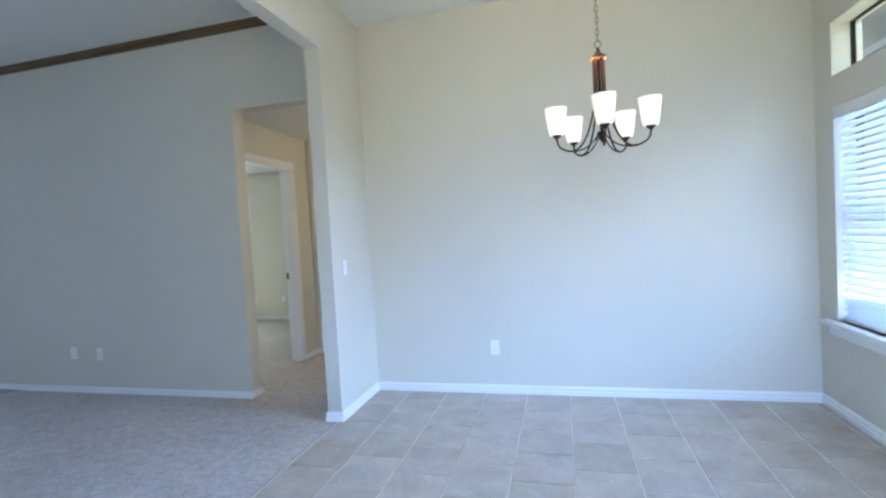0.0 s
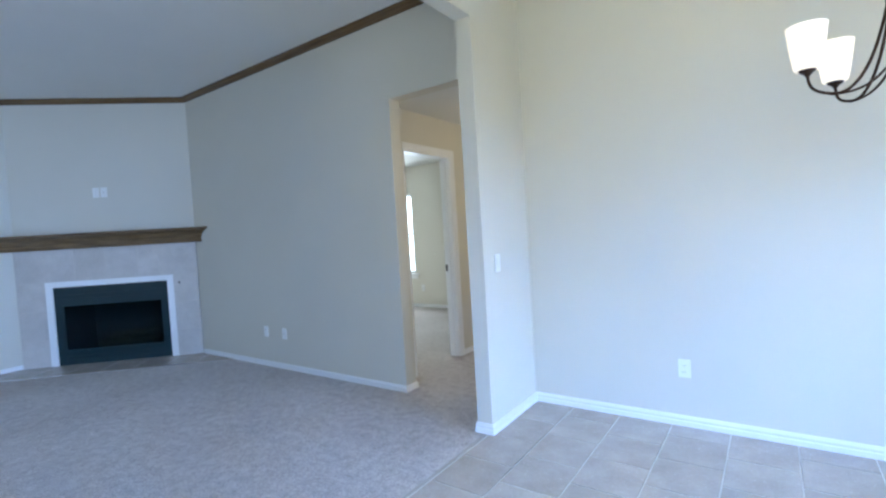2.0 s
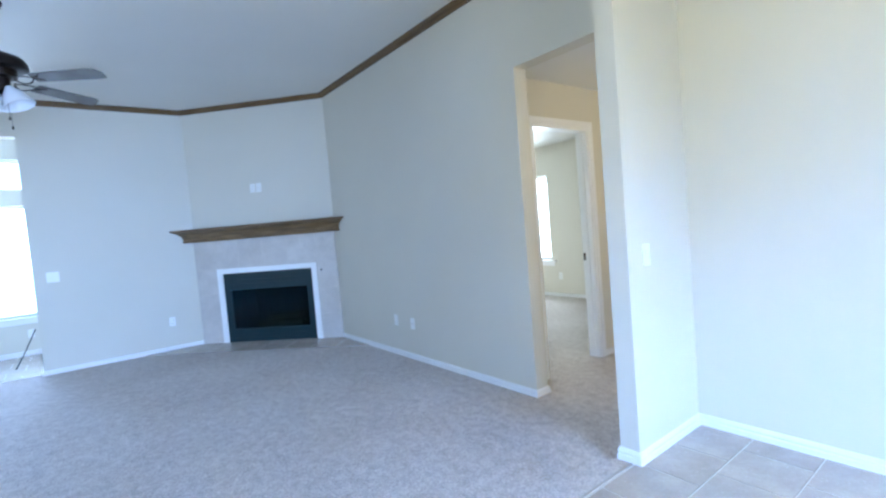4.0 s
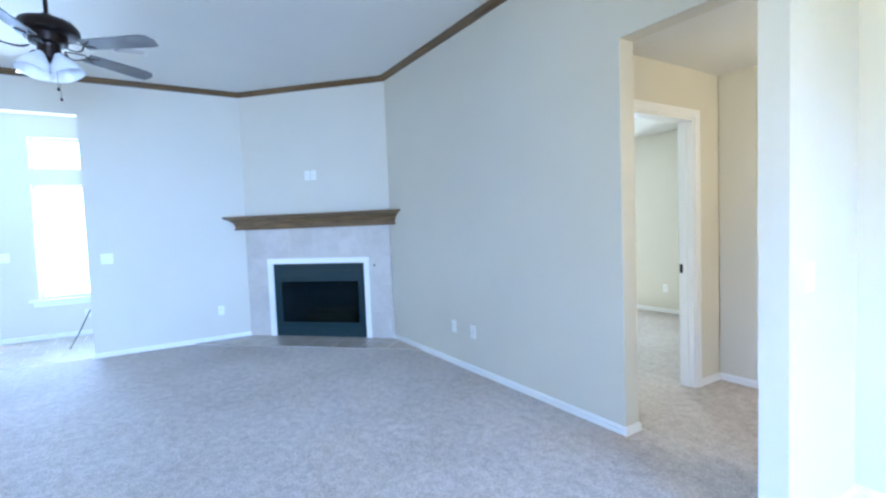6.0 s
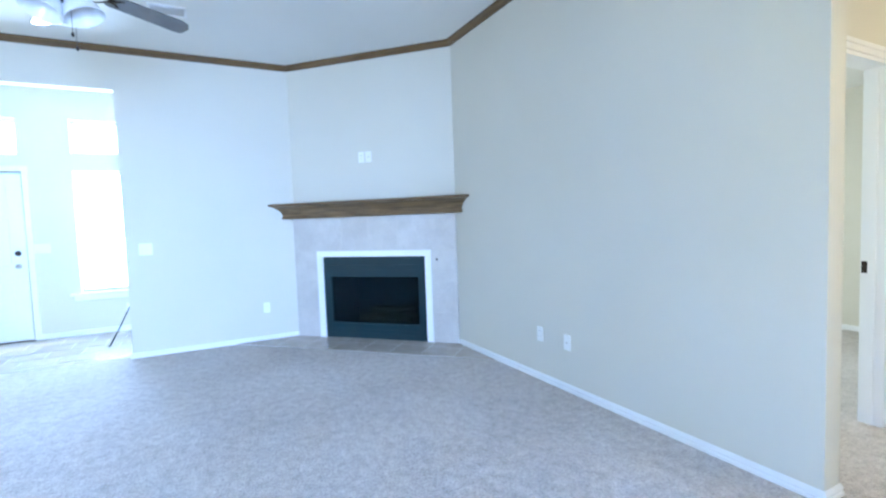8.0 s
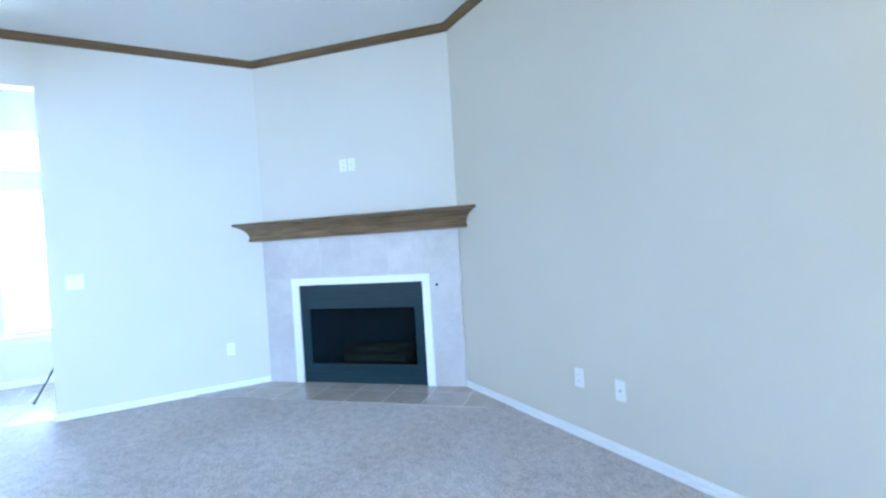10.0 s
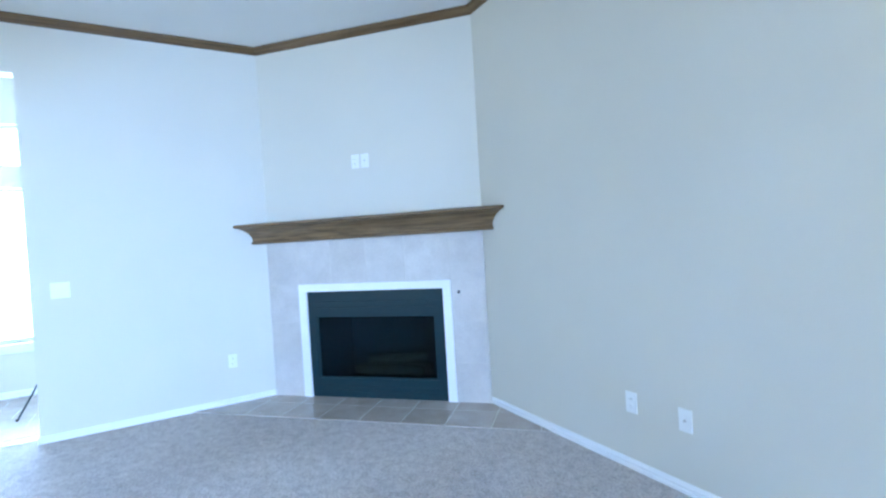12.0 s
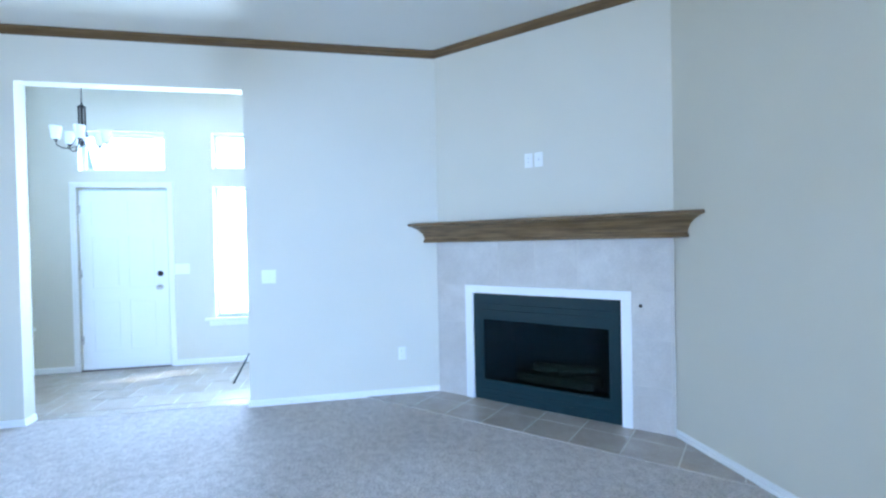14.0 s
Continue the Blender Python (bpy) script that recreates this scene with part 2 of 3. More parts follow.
    return box(bmesh.new(), x0, x1, y0, y1, z0, z1, bevel)


def lathe(profile, steps=28, closed=False):
    """A turned body round z from (radius, height) pairs."""
    bm = bmesh.new()
    rings = []
    for r, z in profile:
        if r < 1e-5:
            rings.append([bm.verts.new((0, 0, z))])
        else:
            rings.append([bm.verts.new((r * math.cos(2 * math.pi * i / steps), r * math.sin(2 * math.pi * i / steps), z)) for i in range(steps)])
    pairs = list(zip(rings, rings[1:])) + ([(rings[-1], rings[0])] if closed else [])
    for a, b in pairs:
        for i in range(steps):
            j = (i + 1) % steps
            quad = [a[i % len(a)], a[j % len(a)], b[j % len(b)], b[i % len(b)]]
            quad = list(dict.fromkeys(quad))
            if len(quad) > 2:
                bm.faces.new(quad)
    return bm


def tube(points, radius, sides=8, closed=False, flat=1.0):
    """A round bar along points; flat squeezes it across."""
    bm = bmesh.new()
    pts = [Vector(p) for p in points]
    count, rings, side = len(pts), [], None
    for i, p in enumerate(pts):
        a = pts[(i - 1) % count] if closed or i else p
        b = pts[(i + 1) % count] if closed or i < count - 1 else p
        d = (b - a).normalized()
        if side is None:
            side = d.cross(Vector((0.0, 0.31, 1.0))).normalized()
        side = (side - d * side.dot(d)).normalized()
        up = d.cross(side)
        r = radius[i] if isinstance(radius, (list, tuple)) else radius
        rings.append([bm.verts.new(p + side * r * math.cos(2 * math.pi * k / sides) + up * r * flat * math.sin(2 * math.pi * k / sides)) for k in range(sides)])
    for i in range(count if closed else count - 1):
        a, b = rings[i], rings[(i + 1) % count]
        for k in range(sides):
            bm.faces.new((a[k], a[(k + 1) % sides], b[(k + 1) % sides], b[k]))
    if not closed:
        bm.faces.new(rings[0][::-1])
        bm.faces.new(rings[-1])
    return bm


def bezier(a, b, c, d, n=14):
    a, b, c, d = (Vector(v) for v in (a, b, c, d))
    return [(1 - k) ** 3 * a + 3 * (1 - k) ** 2 * k * b + 3 * (1 - k) * k * k * c + k ** 3 * d for k in (i / n for i in range(n + 1))]


def moved(bm, m):
    bmesh.ops.transform(bm, matrix=m, verts=bm.verts)
    return bm


def wall_mesh(length, thickness, height, holes=(), base=0.0):
    """A wall along +x from the origin, its room face at y = 0, its body towards +y; holes as (x0, x1, z0, z1)."""
    us = sorted({0.0, length, *(h[0] for h in holes), *(h[1] for h in holes)})
    zs = sorted({base, height, *(h[2] for h in holes), *(h[3] for h in holes)})
    us = [u for u in us if 0 <= u <= length]
    zs = [z for z in zs if base <= z <= height]

    def solid(i, j):
        if not (0 <= i < len(us) - 1 and 0 <= j < len(zs) - 1):
            return False
        u, z = (us[i] + us[i + 1]) / 2, (zs[j] + zs[j + 1]) / 2
        return not any(h[0] < u < h[1] and h[2] < z < h[3] for h in holes)

    bm = bmesh.new()
    made = {}

    def vert(i, k, j):
        if (i, k, j) not in made:
            made[i, k, j] = bm.verts.new((us[i], k * thickness, zs[j]))
        return made[i, k, j]

    for i in range(len(us) - 1):
        for j in range(len(zs) - 1):
            if not solid(i, j):
                continue
            for k in (0, 1):
                bm.faces.new((vert(i, k, j), vert(i + 1, k, j), vert(i + 1, k, j + 1), vert(i, k, j + 1)))
            for di, dj, e in ((-1, 0, ((i, j), (i, j + 1))), (1, 0, ((i + 1, j), (i + 1, j + 1))), (0, -1, ((i, j), (i + 1, j))), (0, 1, ((i, j + 1), (i + 1, j + 1)))):
                if not solid(i + di, j + dj):
                    (a, b), (c, d) = e
                    bm.faces.new((vert(a, 0, b), vert(c, 0, d), vert(c, 1, d), vert(a, 1, b)))
    return bm


def wall(name, start, end, thickness, height, holes=(), base=0.0, label="", mat=None):
    """start and end lie on the room face; the body lies to the left of the way from start to end."""
    dx, dy = end[0] - start[0], end[1] - start[1]
    bm = wall_mesh(math.hypot(dx, dy), thickness, height, holes, base)
    ob = mesh_object(name, bm, mat or WALL)
    ob.matrix_basis = pose(start[0], start[1], 0, 0, 0, math.degrees(math.atan2(dy, dx)))
    return tagged(ob, label or "beige painted drywall wall with light orange-peel texture", "wall", kind="structure")


def moulding(name, path, profile, mat, label, category, z=0.0, closed=False):
    """A profile of (outward, up) pairs along a path on the wall faces; the room lies to the right of the way."""
    bm = bmesh.new()
    pts = [Vector((x, y)) for x, y in path]
    count, rings = len(pts), []
    for i, p in enumerate(pts):
        a = (p - pts[i - 1]).normalized() if closed or i else None
        b = (pts[(i + 1) % count] - p).normalized() if closed or i < count - 1 else None
        a, b = a or b, b or a
        na, nb = Vector((a.y, -a.x)), Vector((b.y, -b.x))
        m = (na + nb).normalized()
        m = m / max(0.3, m.dot(na))
        rings.append([bm.verts.new((p.x + m.x * o, p.y + m.y * o, z + h)) for o, h in profile])
    n = len(profile)
    for i in range(count if closed else count - 1):
        a, b = rings[i], rings[(i + 1) % count]
        for k in range(n):
            bm.faces.new((a[k], a[(k + 1) % n], b[(k + 1) % n], b[k]))
    if not closed:
        bm.faces.new(rings[0])
        bm.faces.new(rings[-1][::-1])
    return tagged(mesh_object(name, bm, mat), label, category, kind="structure")


# ---- the plan, in metres ----
TOP, DINE_TOP = 3.115, 3.06     # ceilings of living and dining room
WEST, NORTH = -8.165, 4.96      # living room walls
CUT_X, CUT_Y = 1.41, 1.375      # the cut-off corner
DINE_N, DINE_E = 5.257, 0.765
PART_W, PART_E, PART_END = -2.596, -2.486, 4.58   # partition between the rooms
SOUTH = -1.60
JAMB = -3.515                   # end of the living room's north wall at the hall
HALL_W, HALL_N, HALL_TOP = -3.707, 6.43, 2.45
FRONT = -9.88                   # wall with the front door
FOYER_S, FOYER_N, FOYER_TOP = -0.65, 2.75, 3.3
BED_N, BED_W, BED_TOP = 8.58, -8.2, 2.50

# floors
tagged(mesh_object("floor_carpet", block(WEST - 0.1, PART_W + 0.06, SOUTH - 0.1, NORTH + 0.02, -0.06, 0.0), CARPET), "grey-beige cut-pile carpet over the living room", "carpet", kind="structure")
tagged(mesh_object("floor_hall_carpet", box(block(-3.9, PART_W + 0.06, NORTH + 0.02, DINE_N + 0.08, -0.06, 0.0), -3.9, 0.8, DINE_N + 0.08, HALL_N + 0.02, -0.06, 0.0), CARPET), "grey-beige cut-pile carpet in the hall", "carpet", kind="structure")
tagged(mesh_object("floor_bedroom_carpet", block(BED_W, -3.9, NORTH + 0.02, BED_N + 0.02, -0.06, 0.0), CARPET), "grey-beige cut-pile carpet in the bedroom", "carpet", kind="structure")
floor_dining = tagged(mesh_object("floor_dining", block(PART_W + 0.06, DINE_E + 0.1, SOUTH - 0.1, DINE_N + 0.1, -0.06, -0.0012), GROUT), "beige ceramic tile floor with light grout", "floor", kind="structure")
floor_foyer = tagged(mesh_object("floor_foyer", block(FRONT - 0.1, WEST - 0.1, FOYER_S - 0.1, FOYER_N + 0.1, -0.06, -0.0012), GROUT), "beige ceramic tile floor of the entry", "floor", kind="structure")
tagged(mesh_object("threshold", block(PART_W + 0.058, PART_W + 0.074, SOUTH, PART_END + 0.005, -0.02, 0.003, 0.001), EDGE), "pale edge strip between carpet and tile", "threshold", kind="structure")

# ceilings
tagged(mesh_object("ceiling", block(WEST - 0.2, PART_W + 0.05, SOUTH - 0.2, DINE_N + 0.2, TOP, TOP + 0.12), CEILING), "off-white textured flat ceiling", "ceiling", kind="structure")
tagged(mesh_object("ceiling_dining", block(PART_W + 0.05, DINE_E + 0.2, SOUTH - 0.2, DINE_N + 0.2, DINE_TOP, TOP + 0.12), CEILING), "off-white textured flat dining room ceiling", "ceiling", kind="structure")
tagged(mesh_object("ceiling_hall", box(block(HALL_W - 0.1, PART_W + 0.05, NORTH + 0.1, DINE_N + 0.1, HALL_TOP, HALL_TOP + 0.1), HALL_W - 0.1, 0.8, DINE_N + 0.1, HALL_N + 0.1, HALL_TOP, HALL_TOP + 0.1), CEILING), "off-white textured hall ceiling", "ceiling", kind="structure")
tagged(mesh_object("ceiling_bedroom", block(BED_W - 0.1, HALL_W - 0.1, NORTH + 0.13, BED_N + 0.1, BED_TOP, BED_TOP + 0.1), CEILING), "off-white textured bedroom ceiling", "ceiling", kind="structure")
tagged(mesh_object("ceiling_foyer", block(FRONT - 0.2, WEST - 0.1, FOYER_S - 0.2, FOYER_N + 0.2, FOYER_TOP, FOYER_TOP + 0.1), CEILING), "off-white textured entry ceiling", "ceiling", kind="structure")

# walls: bodies lie to the left of the way
WIN_Y0, WIN_Y1, WIN_Z0, WIN_Z1, TRS_Z0, TRS_Z1 = 3.27, 5.045, 0.60, 1.945, 2.137, 2.46
wall("wall_dining_north", (DINE_E, DINE_N), (PART_W, DINE_N), -0.12, TOP + 0.02)
# the first hole is out of view, added to let side fill in
wall("wall_dining_east", (DINE_E, SOUTH), (DINE_E, DINE_N + 0.1), -0.17, TOP + 0.02, [(1.80 - SOUTH, 3.10 - SOUTH, 0.2, 2.2), (WIN_Y0 - SOUTH, WIN_Y1 - SOUTH, WIN_Z0, WIN_Z1), (WIN_Y0 - SOUTH, WIN_Y1 - SOUTH, TRS_Z0, TRS_Z1)])
wall("wall_partition", (PART_W, 0.0 + SOUTH), (PART_W, DINE_N), PART_W - PART_E, TOP + 0.02, [(0.9 - SOUTH, PART_END - SOUTH, -1.0, 2.645)], label="beige painted partition with a wide cased-free opening")
wall("wall_living_north", (-8.3, NORTH), (PART_W, NORTH), 0.13, TOP + 0.02, [(JAMB + 8.3, 20.0, -1.0, 2.425)])
wall("wall_living_west", (WEST, SOUTH), (WEST, NORTH), 0.13, TOP + 0.3, [(0.25 - SOUTH, 1.92 - SOUTH, -1.0, 2.70)], label="beige painted wall with a wide opening to the entry")
# both holes are unseen, added for the south fill lamps
wall("wall_south", (WEST - 0.1, SOUTH), (DINE_E + 0.1, SOUTH), -0.15, TOP + 0.02, [(1.4, 4.6, 0.55, 2.45), (6.5, 8.75, 0.55, 2.45)])
DIAG = math.hypot(CUT_X, CUT_Y)
wall("wall_fireplace", (WEST, NORTH - CUT_Y), (WEST + CUT_X, NORTH), 0.10, TOP + 0.02, [(0.43, 1.585, 0.05, 0.85)], label="beige painted wall across the corner above the fireplace")
wall("wall_hall_west", (HALL_W, NORTH + 0.13), (HALL_W, HALL_N), 0.115, 2.6, [(5.33 - NORTH - 0.13, 6.08 - NORTH - 0.13, -1.0, 2.09)])
wall("wall_hall_north", (HALL_W - 0.1, HALL_N), (0.8, HALL_N), 0.12, 2.6)
wall("wall_bedroom_north", (BED_W, BED_N), (HALL_W, BED_N), 0.14, 2.6, [(-7.25 - BED_W, -6.27 - BED_W, 0.60, 2.02)])
wall("wall_bedroom_west", (BED_W, NORTH + 0.13), (BED_W, BED_N), 0.12, 2.6)
wall("wall_bedroom_east", (HALL_W - 0.115, BED_N), (HALL_W - 0.115, HALL_N), 0.12, 2.6)
wall("wall_front", (FRONT, FOYER_S), (FRONT, FOYER_N), 0.16, FOYER_TOP + 0.02, [(-0.2 - FOYER_S, 0.73 - FOYER_S, -1.0, 2.07), (-0.17 - FOYER_S, 0.71 - FOYER_S, 2.26, 2.71), (1.22 - FOYER_S, 2.04 - FOYER_S, 0.54, 2.085), (1.22 - FOYER_S, 2.04 - FOYER_S, 2.295, 2.72)], label="beige painted front wall of the entry")
wall("wall_foyer_south", (FRONT - 0.1, FOYER_S), (WEST - 0.1, FOYER_S), -0.14, FOYER_TOP + 0.02, [(0.265, 0.965, 0.53, 1.48)])
wall("wall_foyer_north", (FRONT, FOYER_N), (WEST - 0.1, FOYER_N), 0.12, FOYER_TOP + 0.02)

# baseboards: the room lies to the right of the way
BASE = [(-0.004, 0.0), (0.015, 0.0), (0.015, 0.036), (0.010, 0.040), (0.010, 0.046), (0.0125, 0.050), (0.0125, 0.058), (0.007, 0.068), (0.005, 0.074), (-0.004, 0.074)]


def baseboard(path, z=-0.006):
    return moulding("baseboard", path, BASE, TRIM, "white painted stepped wooden baseboard", "baseboard", z=z)


PILE = -0.020                   # how deep a baseboard stands in the carpet


baseboard([(PART_W, DINE_N + 0.12), (PART_W, PART_END), (PART_E, PART_END), (PART_E, DINE_N), (DINE_E, DINE_N), (DINE_E, SOUTH)])
baseboard([(WEST + CUT_X, NORTH), (JAMB, NORTH), (JAMB, NORTH + 0.13), (HALL_W, NORTH + 0.13), (HALL_W, 5.27)], PILE)
baseboard([(HALL_W, 6.143), (HALL_W, HALL_N), (0.8, HALL_N)], PILE)
baseboard([(WEST - 0.13, 1.92), (WEST, 1.92), (WEST, NORTH - CUT_Y)], PILE)
baseboard([(WEST, SOUTH), (WEST, 0.25), (WEST - 0.13, 0.25)], PILE)
baseboard([(WEST - 0.13, FOYER_S), (FRONT, FOYER_S), (FRONT, -0.262)])
baseboard([(FRONT, 0.792), (FRONT, FOYER_N)])
baseboard([(BED_W, BED_N), (HALL_W - 0.12, BED_N)], PILE)

# stained crown moulding round the living room
CROWN = [(-0.003, 0.0), (0.007, 0.0), (0.012, 0.006), (0.013, 0.013), (0.027, 0.025), (0.039, 0.039), (0.042, 0.045), (0.050, 0.048), (0.050, 0.060), (-0.003, 0.060)]
moulding("crown_moulding", [(WEST, SOUTH), (WEST, NORTH - CUT_Y), (WEST + CUT_X, NORTH), (PART_W, NORTH), (PART_W, SOUTH)], CROWN, CROWN_WOOD, "dark-stained wooden crown moulding under the ceiling", "moulding", z=TOP - 0.059, closed=True)

# ---- doors, casings and windows ----
def casing(name, width, height, m, label):
    """Flat-backed stepped door casing, in its own frame: x along the wall, y out of it."""
    root = thing(name, m, label, "door frame")
    tagged(root, kind="structure")
    for nm, x0, x1, z0, z1 in (("side_casing", -0.062, 0.0, 0, height), ("side_casing", width, width + 0.062, 0, height), ("head_casing", -0.062, width + 0.062, height, height + 0.062)):
        bm = block(x0, x1, -0.012, 0.001, z0, z1, 0.003)
        if nm == "head_casing":
            box(bm, x0 + 0.006, x1 - 0.006, -0.018, -0.011, z1 - 0.03, z1 - 0.006, 0.002)
        else:
            o = x0 + 0.006 if x0 < 0 else x1 - 0.03
            box(bm, o, o + 0.024, -0.018, -0.011, z0, z1 + 0.03, 0.002)
        part(nm, bm, TRIM, root)
    return root


hall_frame = casing("door_frame_hall", 0.75, 2.09, pose(HALL_W, 5.33, 0, 0, 0, 90), "white painted doorway casing of the bedroom, no leaf in view")
part("jamb", block(-0.001, 0.018, -0.001, 0.118, 0, 2.09), TRIM, hall_frame)
part("jamb", block(0.732, 0.751, -0.001, 0.118, 0, 2.09), TRIM, hall_frame)
part("head_jamb", block(0.018, 0.732, -0.001, 0.118, 2.072, 2.091), TRIM, hall_frame)
part("stop", block(0.72, 0.733, 0.045, 0.08, 0, 2.072, 0.002), TRIM, hall_frame)
strike = part("strike_plate", block(0.729, 0.7325, 0.078, 0.112, 0.90, 0.97, 0.001), DARK_BRONZE, hall_frame, "dark bronze strike plate")


def front_door():
    root = thing("front_door", pose(FRONT, -0.2, 0, 0, 0, 90), "white six-panel front door, shut, dark deadbolt", "door")
    bm = wall_mesh(0.90, 0.044, 2.04, [(0.12, 0.41, 1.62, 1.92), (0.49, 0.78, 1.62, 1.92), (0.12, 0.41, 0.93, 1.52), (0.49, 0.78, 0.93, 1.52), (0.12, 0.41, 0.22, 0.80), (0.49, 0.78, 0.22, 0.80)], 0.012)
    part("leaf", moved(bm, pose(0.015, 0.02, 0)), DOOR_PAINT, root)
    for x0 in (0.135, 0.505):
        for z0, z1 in ((1.62, 1.92), (0.93, 1.52), (0.22, 0.80)):
            bm = block(x0 + 0.001, x0 + 0.289, 0.0245, 0.052, z0 + 0.001, z1 - 0.001)
            box(bm, x0 + 0.03, x0 + 0.26, 0.0205, 0.03, z0 + 0.03, z1 - 0.03, 0.004)
            part("panel", bm, DOOR_PAINT, root)
    knob = part("deadbolt", moved(lathe([(0, -0.001), (0.031, -0.001), (0.031, 0.008), (0.026, 0.016), (0.012, 0.02), (0.008, 0.032), (0, 0.033)]), pose(0.83, 0.02, 1.08, 90)), DARK_BRONZE, root, "dark bronze deadbolt", True)
    part("door_knob", moved(lathe([(0, -0.001), (0.03, -0.001), (0.03, 0.006), (0.013, 0.012), (0.012, 0.035), (0.025, 0.045), (0.028, 0.058), (0.02, 0.068), (0, 0.07)]), pose(0.83, 0.02, 0.925, 90)), NICKEL, root, "satin nickel door knob", True)
    for z in (0.30, 1.05, 1.78):
        bm = tube([(0.008, 0.012, z), (0.008, 0.012, z + 0.1)], 0.008, 10)
        box(bm, -0.004, 0.03, 0.014, 0.0195, z + 0.004, z + 0.096)
        part("hinge", bm, NICKEL, root, "steel hinge")
    part("threshold_plate", block(0.0, 0.93, -0.01, 0.15, -0.002, 0.012, 0.004), BRONZE, root, "dark metal door sill")


front_door()
casing("door_frame_front", 0.93, 2.07, pose(FRONT, -0.2, 0, 0, 0, 90), "white painted casing of the front door")


def fixed_window(name, m, width, height, depth, label, sill=True, mid=False):
    """A window in its opening: x along the wall, y towards outside; glass deep in the reveal."""
    root = thing(name, m, label, "window")
    tagged(root, kind="structure")
    y = depth
    f = 0.009 if name == "window_transom" else 0.035
    sash = DARK_BRONZE if name in ("window_transom", "window_dining") else TRIM
    for nm, b in (("stile", (0, f, y, y + 0.03, 0, height)), ("stile", (width - f, width, y, y + 0.03, 0, height)), ("rail", (f, width - f, y, y + 0.03, 0, f)), ("rail", (f, width - f, y, y + 0.03, height - f, height))):
        part(nm, block(*b, 0.004), sash, root)
    if mid:
        part("meeting_rail", block(f, width - f, y - 0.01, y + 0.03, height * 0.5 - 0.018, height * 0.5 + 0.018, 0.004), sash, root)
    pane = part("pane", block(f, width - f, y + 0.012, y + 0.018, f, height - f), GLASS, root)
    pane.visible_shadow = False
    if sill:
        bm = block(-0.11, width + 0.11, -0.055, depth, -0.03, 0.0, 0.006)
        part("window_sill", bm, TRIM, root)
        part("apron", block(-0.07, width + 0.07, -0.018, -0.001, -0.095, -0.03, 0.005), TRIM, root)
    return root


fixed_window("window_dining", pose(DINE_E, WIN_Y1, WIN_Z0, 0, 0, -90), WIN_Y1 - WIN_Y0, WIN_Z1 - WIN_Z0, 0.12, "dark-framed single-hung dining window behind lowered blinds", True, True)
fixed_window("window_transom", pose(DINE_E, WIN_Y1, TRS_Z0, 0, 0, -90), WIN_Y1 - WIN_Y0, TRS_Z1 - TRS_Z0, 0.105, "clear dark-framed transom window in a deep reveal", False)
fixed_window("window_sidelight", pose(FRONT, 1.22, 0.54, 0, 0, 90), 0.82, 1.545, 0.10, "white-framed window beside the front door, full of daylight")
fixed_window("window_sidelight_top", pose(FRONT, 1.22, 2.295, 0, 0, 90), 0.82, 0.425, 0.10, "small square window above the sidelight, full of daylight", False)
fixed_window("window_door_top", pose(FRONT, -0.17, 2.26, 0, 0, 90), 0.88, 0.45, 0.10, "white-framed transom above the front door, full of daylight", False)
fixed_window("window_entry_side", pose(-9.015, FOYER_S, 0.53, 0, 0, 180), 0.70, 0.95, 0.08, "small white-framed window on the side wall of the entry")
fixed_window("window_bedroom", pose(-7.25, BED_N, 0.60), 0.98, 1.42, 0.09, "white-framed bedroom window full of daylight", True, True)


def venetian_blind():
    w, h = WIN_Y1 - WIN_Y0 - 0.012, WIN_Z1 - WIN_Z0
    root = thing("venetian_blind", pose(DINE_E, WIN_Y1 - 0.006, WIN_Z0, 0, 0, -90), "white two-inch horizontal blind lowered over the dining window", "blind")
    part("valance", block(0, w, 0.0, 0.014, h - 0.075, h - 0.002, 0.004), PLASTIC, root)
    part("headrail", block(0.004, w - 0.004, 0.018, 0.062, h - 0.045, h - 0.003, 0.003), PLASTIC, root)
    n = 29
    slat = moved(block(0.004, w - 0.004, -0.024, 0.024, -0.0014, 0.0014), Matrix.Identity(4))
    first = None
    for i in range(n):
        z = 0.045 + i * (h - 0.13) / (n - 1)
        if first is None:
            first = part("slat", slat, BLIND, root)
            ob = first
        else:
            ob = new("slat", first.data)
            ob.parent = root
        ob.matrix_basis = pose(0, 0.042, z, 50)
    part("bottom_rail", block(0.004, w - 0.004, 0.022, 0.062, 0.006, 0.026, 0.004), PLASTIC, root)
    for x in (0.14, w * 0.5, w - 0.14):
        for y in (0.017, 0.066):
            part("ladder_cord", tube([(x, y, 0.02), (x, y, h - 0.04)], 0.0014, 5), PLASTIC, root)
    part("tilt_wand", tube([(0.07, 0.008, 0.5), (0.07, 0.008, h - 0.06)], 0.004, 6), PLASTIC, root)


venetian_blind()


# ---- fireplace ----
FIRE = pose(WEST, NORTH - CUT_Y, 0, 0, 0, math.degrees(math.atan2(CUT_Y, CUT_X)))      # x along the cut-off corner, -y into the room
fireplace = thing("fireplace", FIRE, "corner fireplace with beige tile surround, white frame and black firebox", "fireplace")
part("tile_backing", moved(wall_mesh(DIAG, 0.0215, 1.372, [(0.375, 1.62, -1, 0.928)]), pose(0, -0.0218, 0)), GROUT, fireplace, "pale grout bed")
# white frame
for nm, b in (("frame_side", (0.300, 0.376, 0, 0.928)), ("frame_side", (1.619, 1.690, 0, 0.928)), ("frame_head", (0.300, 1.690, 0.928, 0.995))):
    part(nm, block(b[0], b[1], -0.034, -0.013, b[2], b[3], 0.004), TRIM, fireplace, "white painted wooden frame")
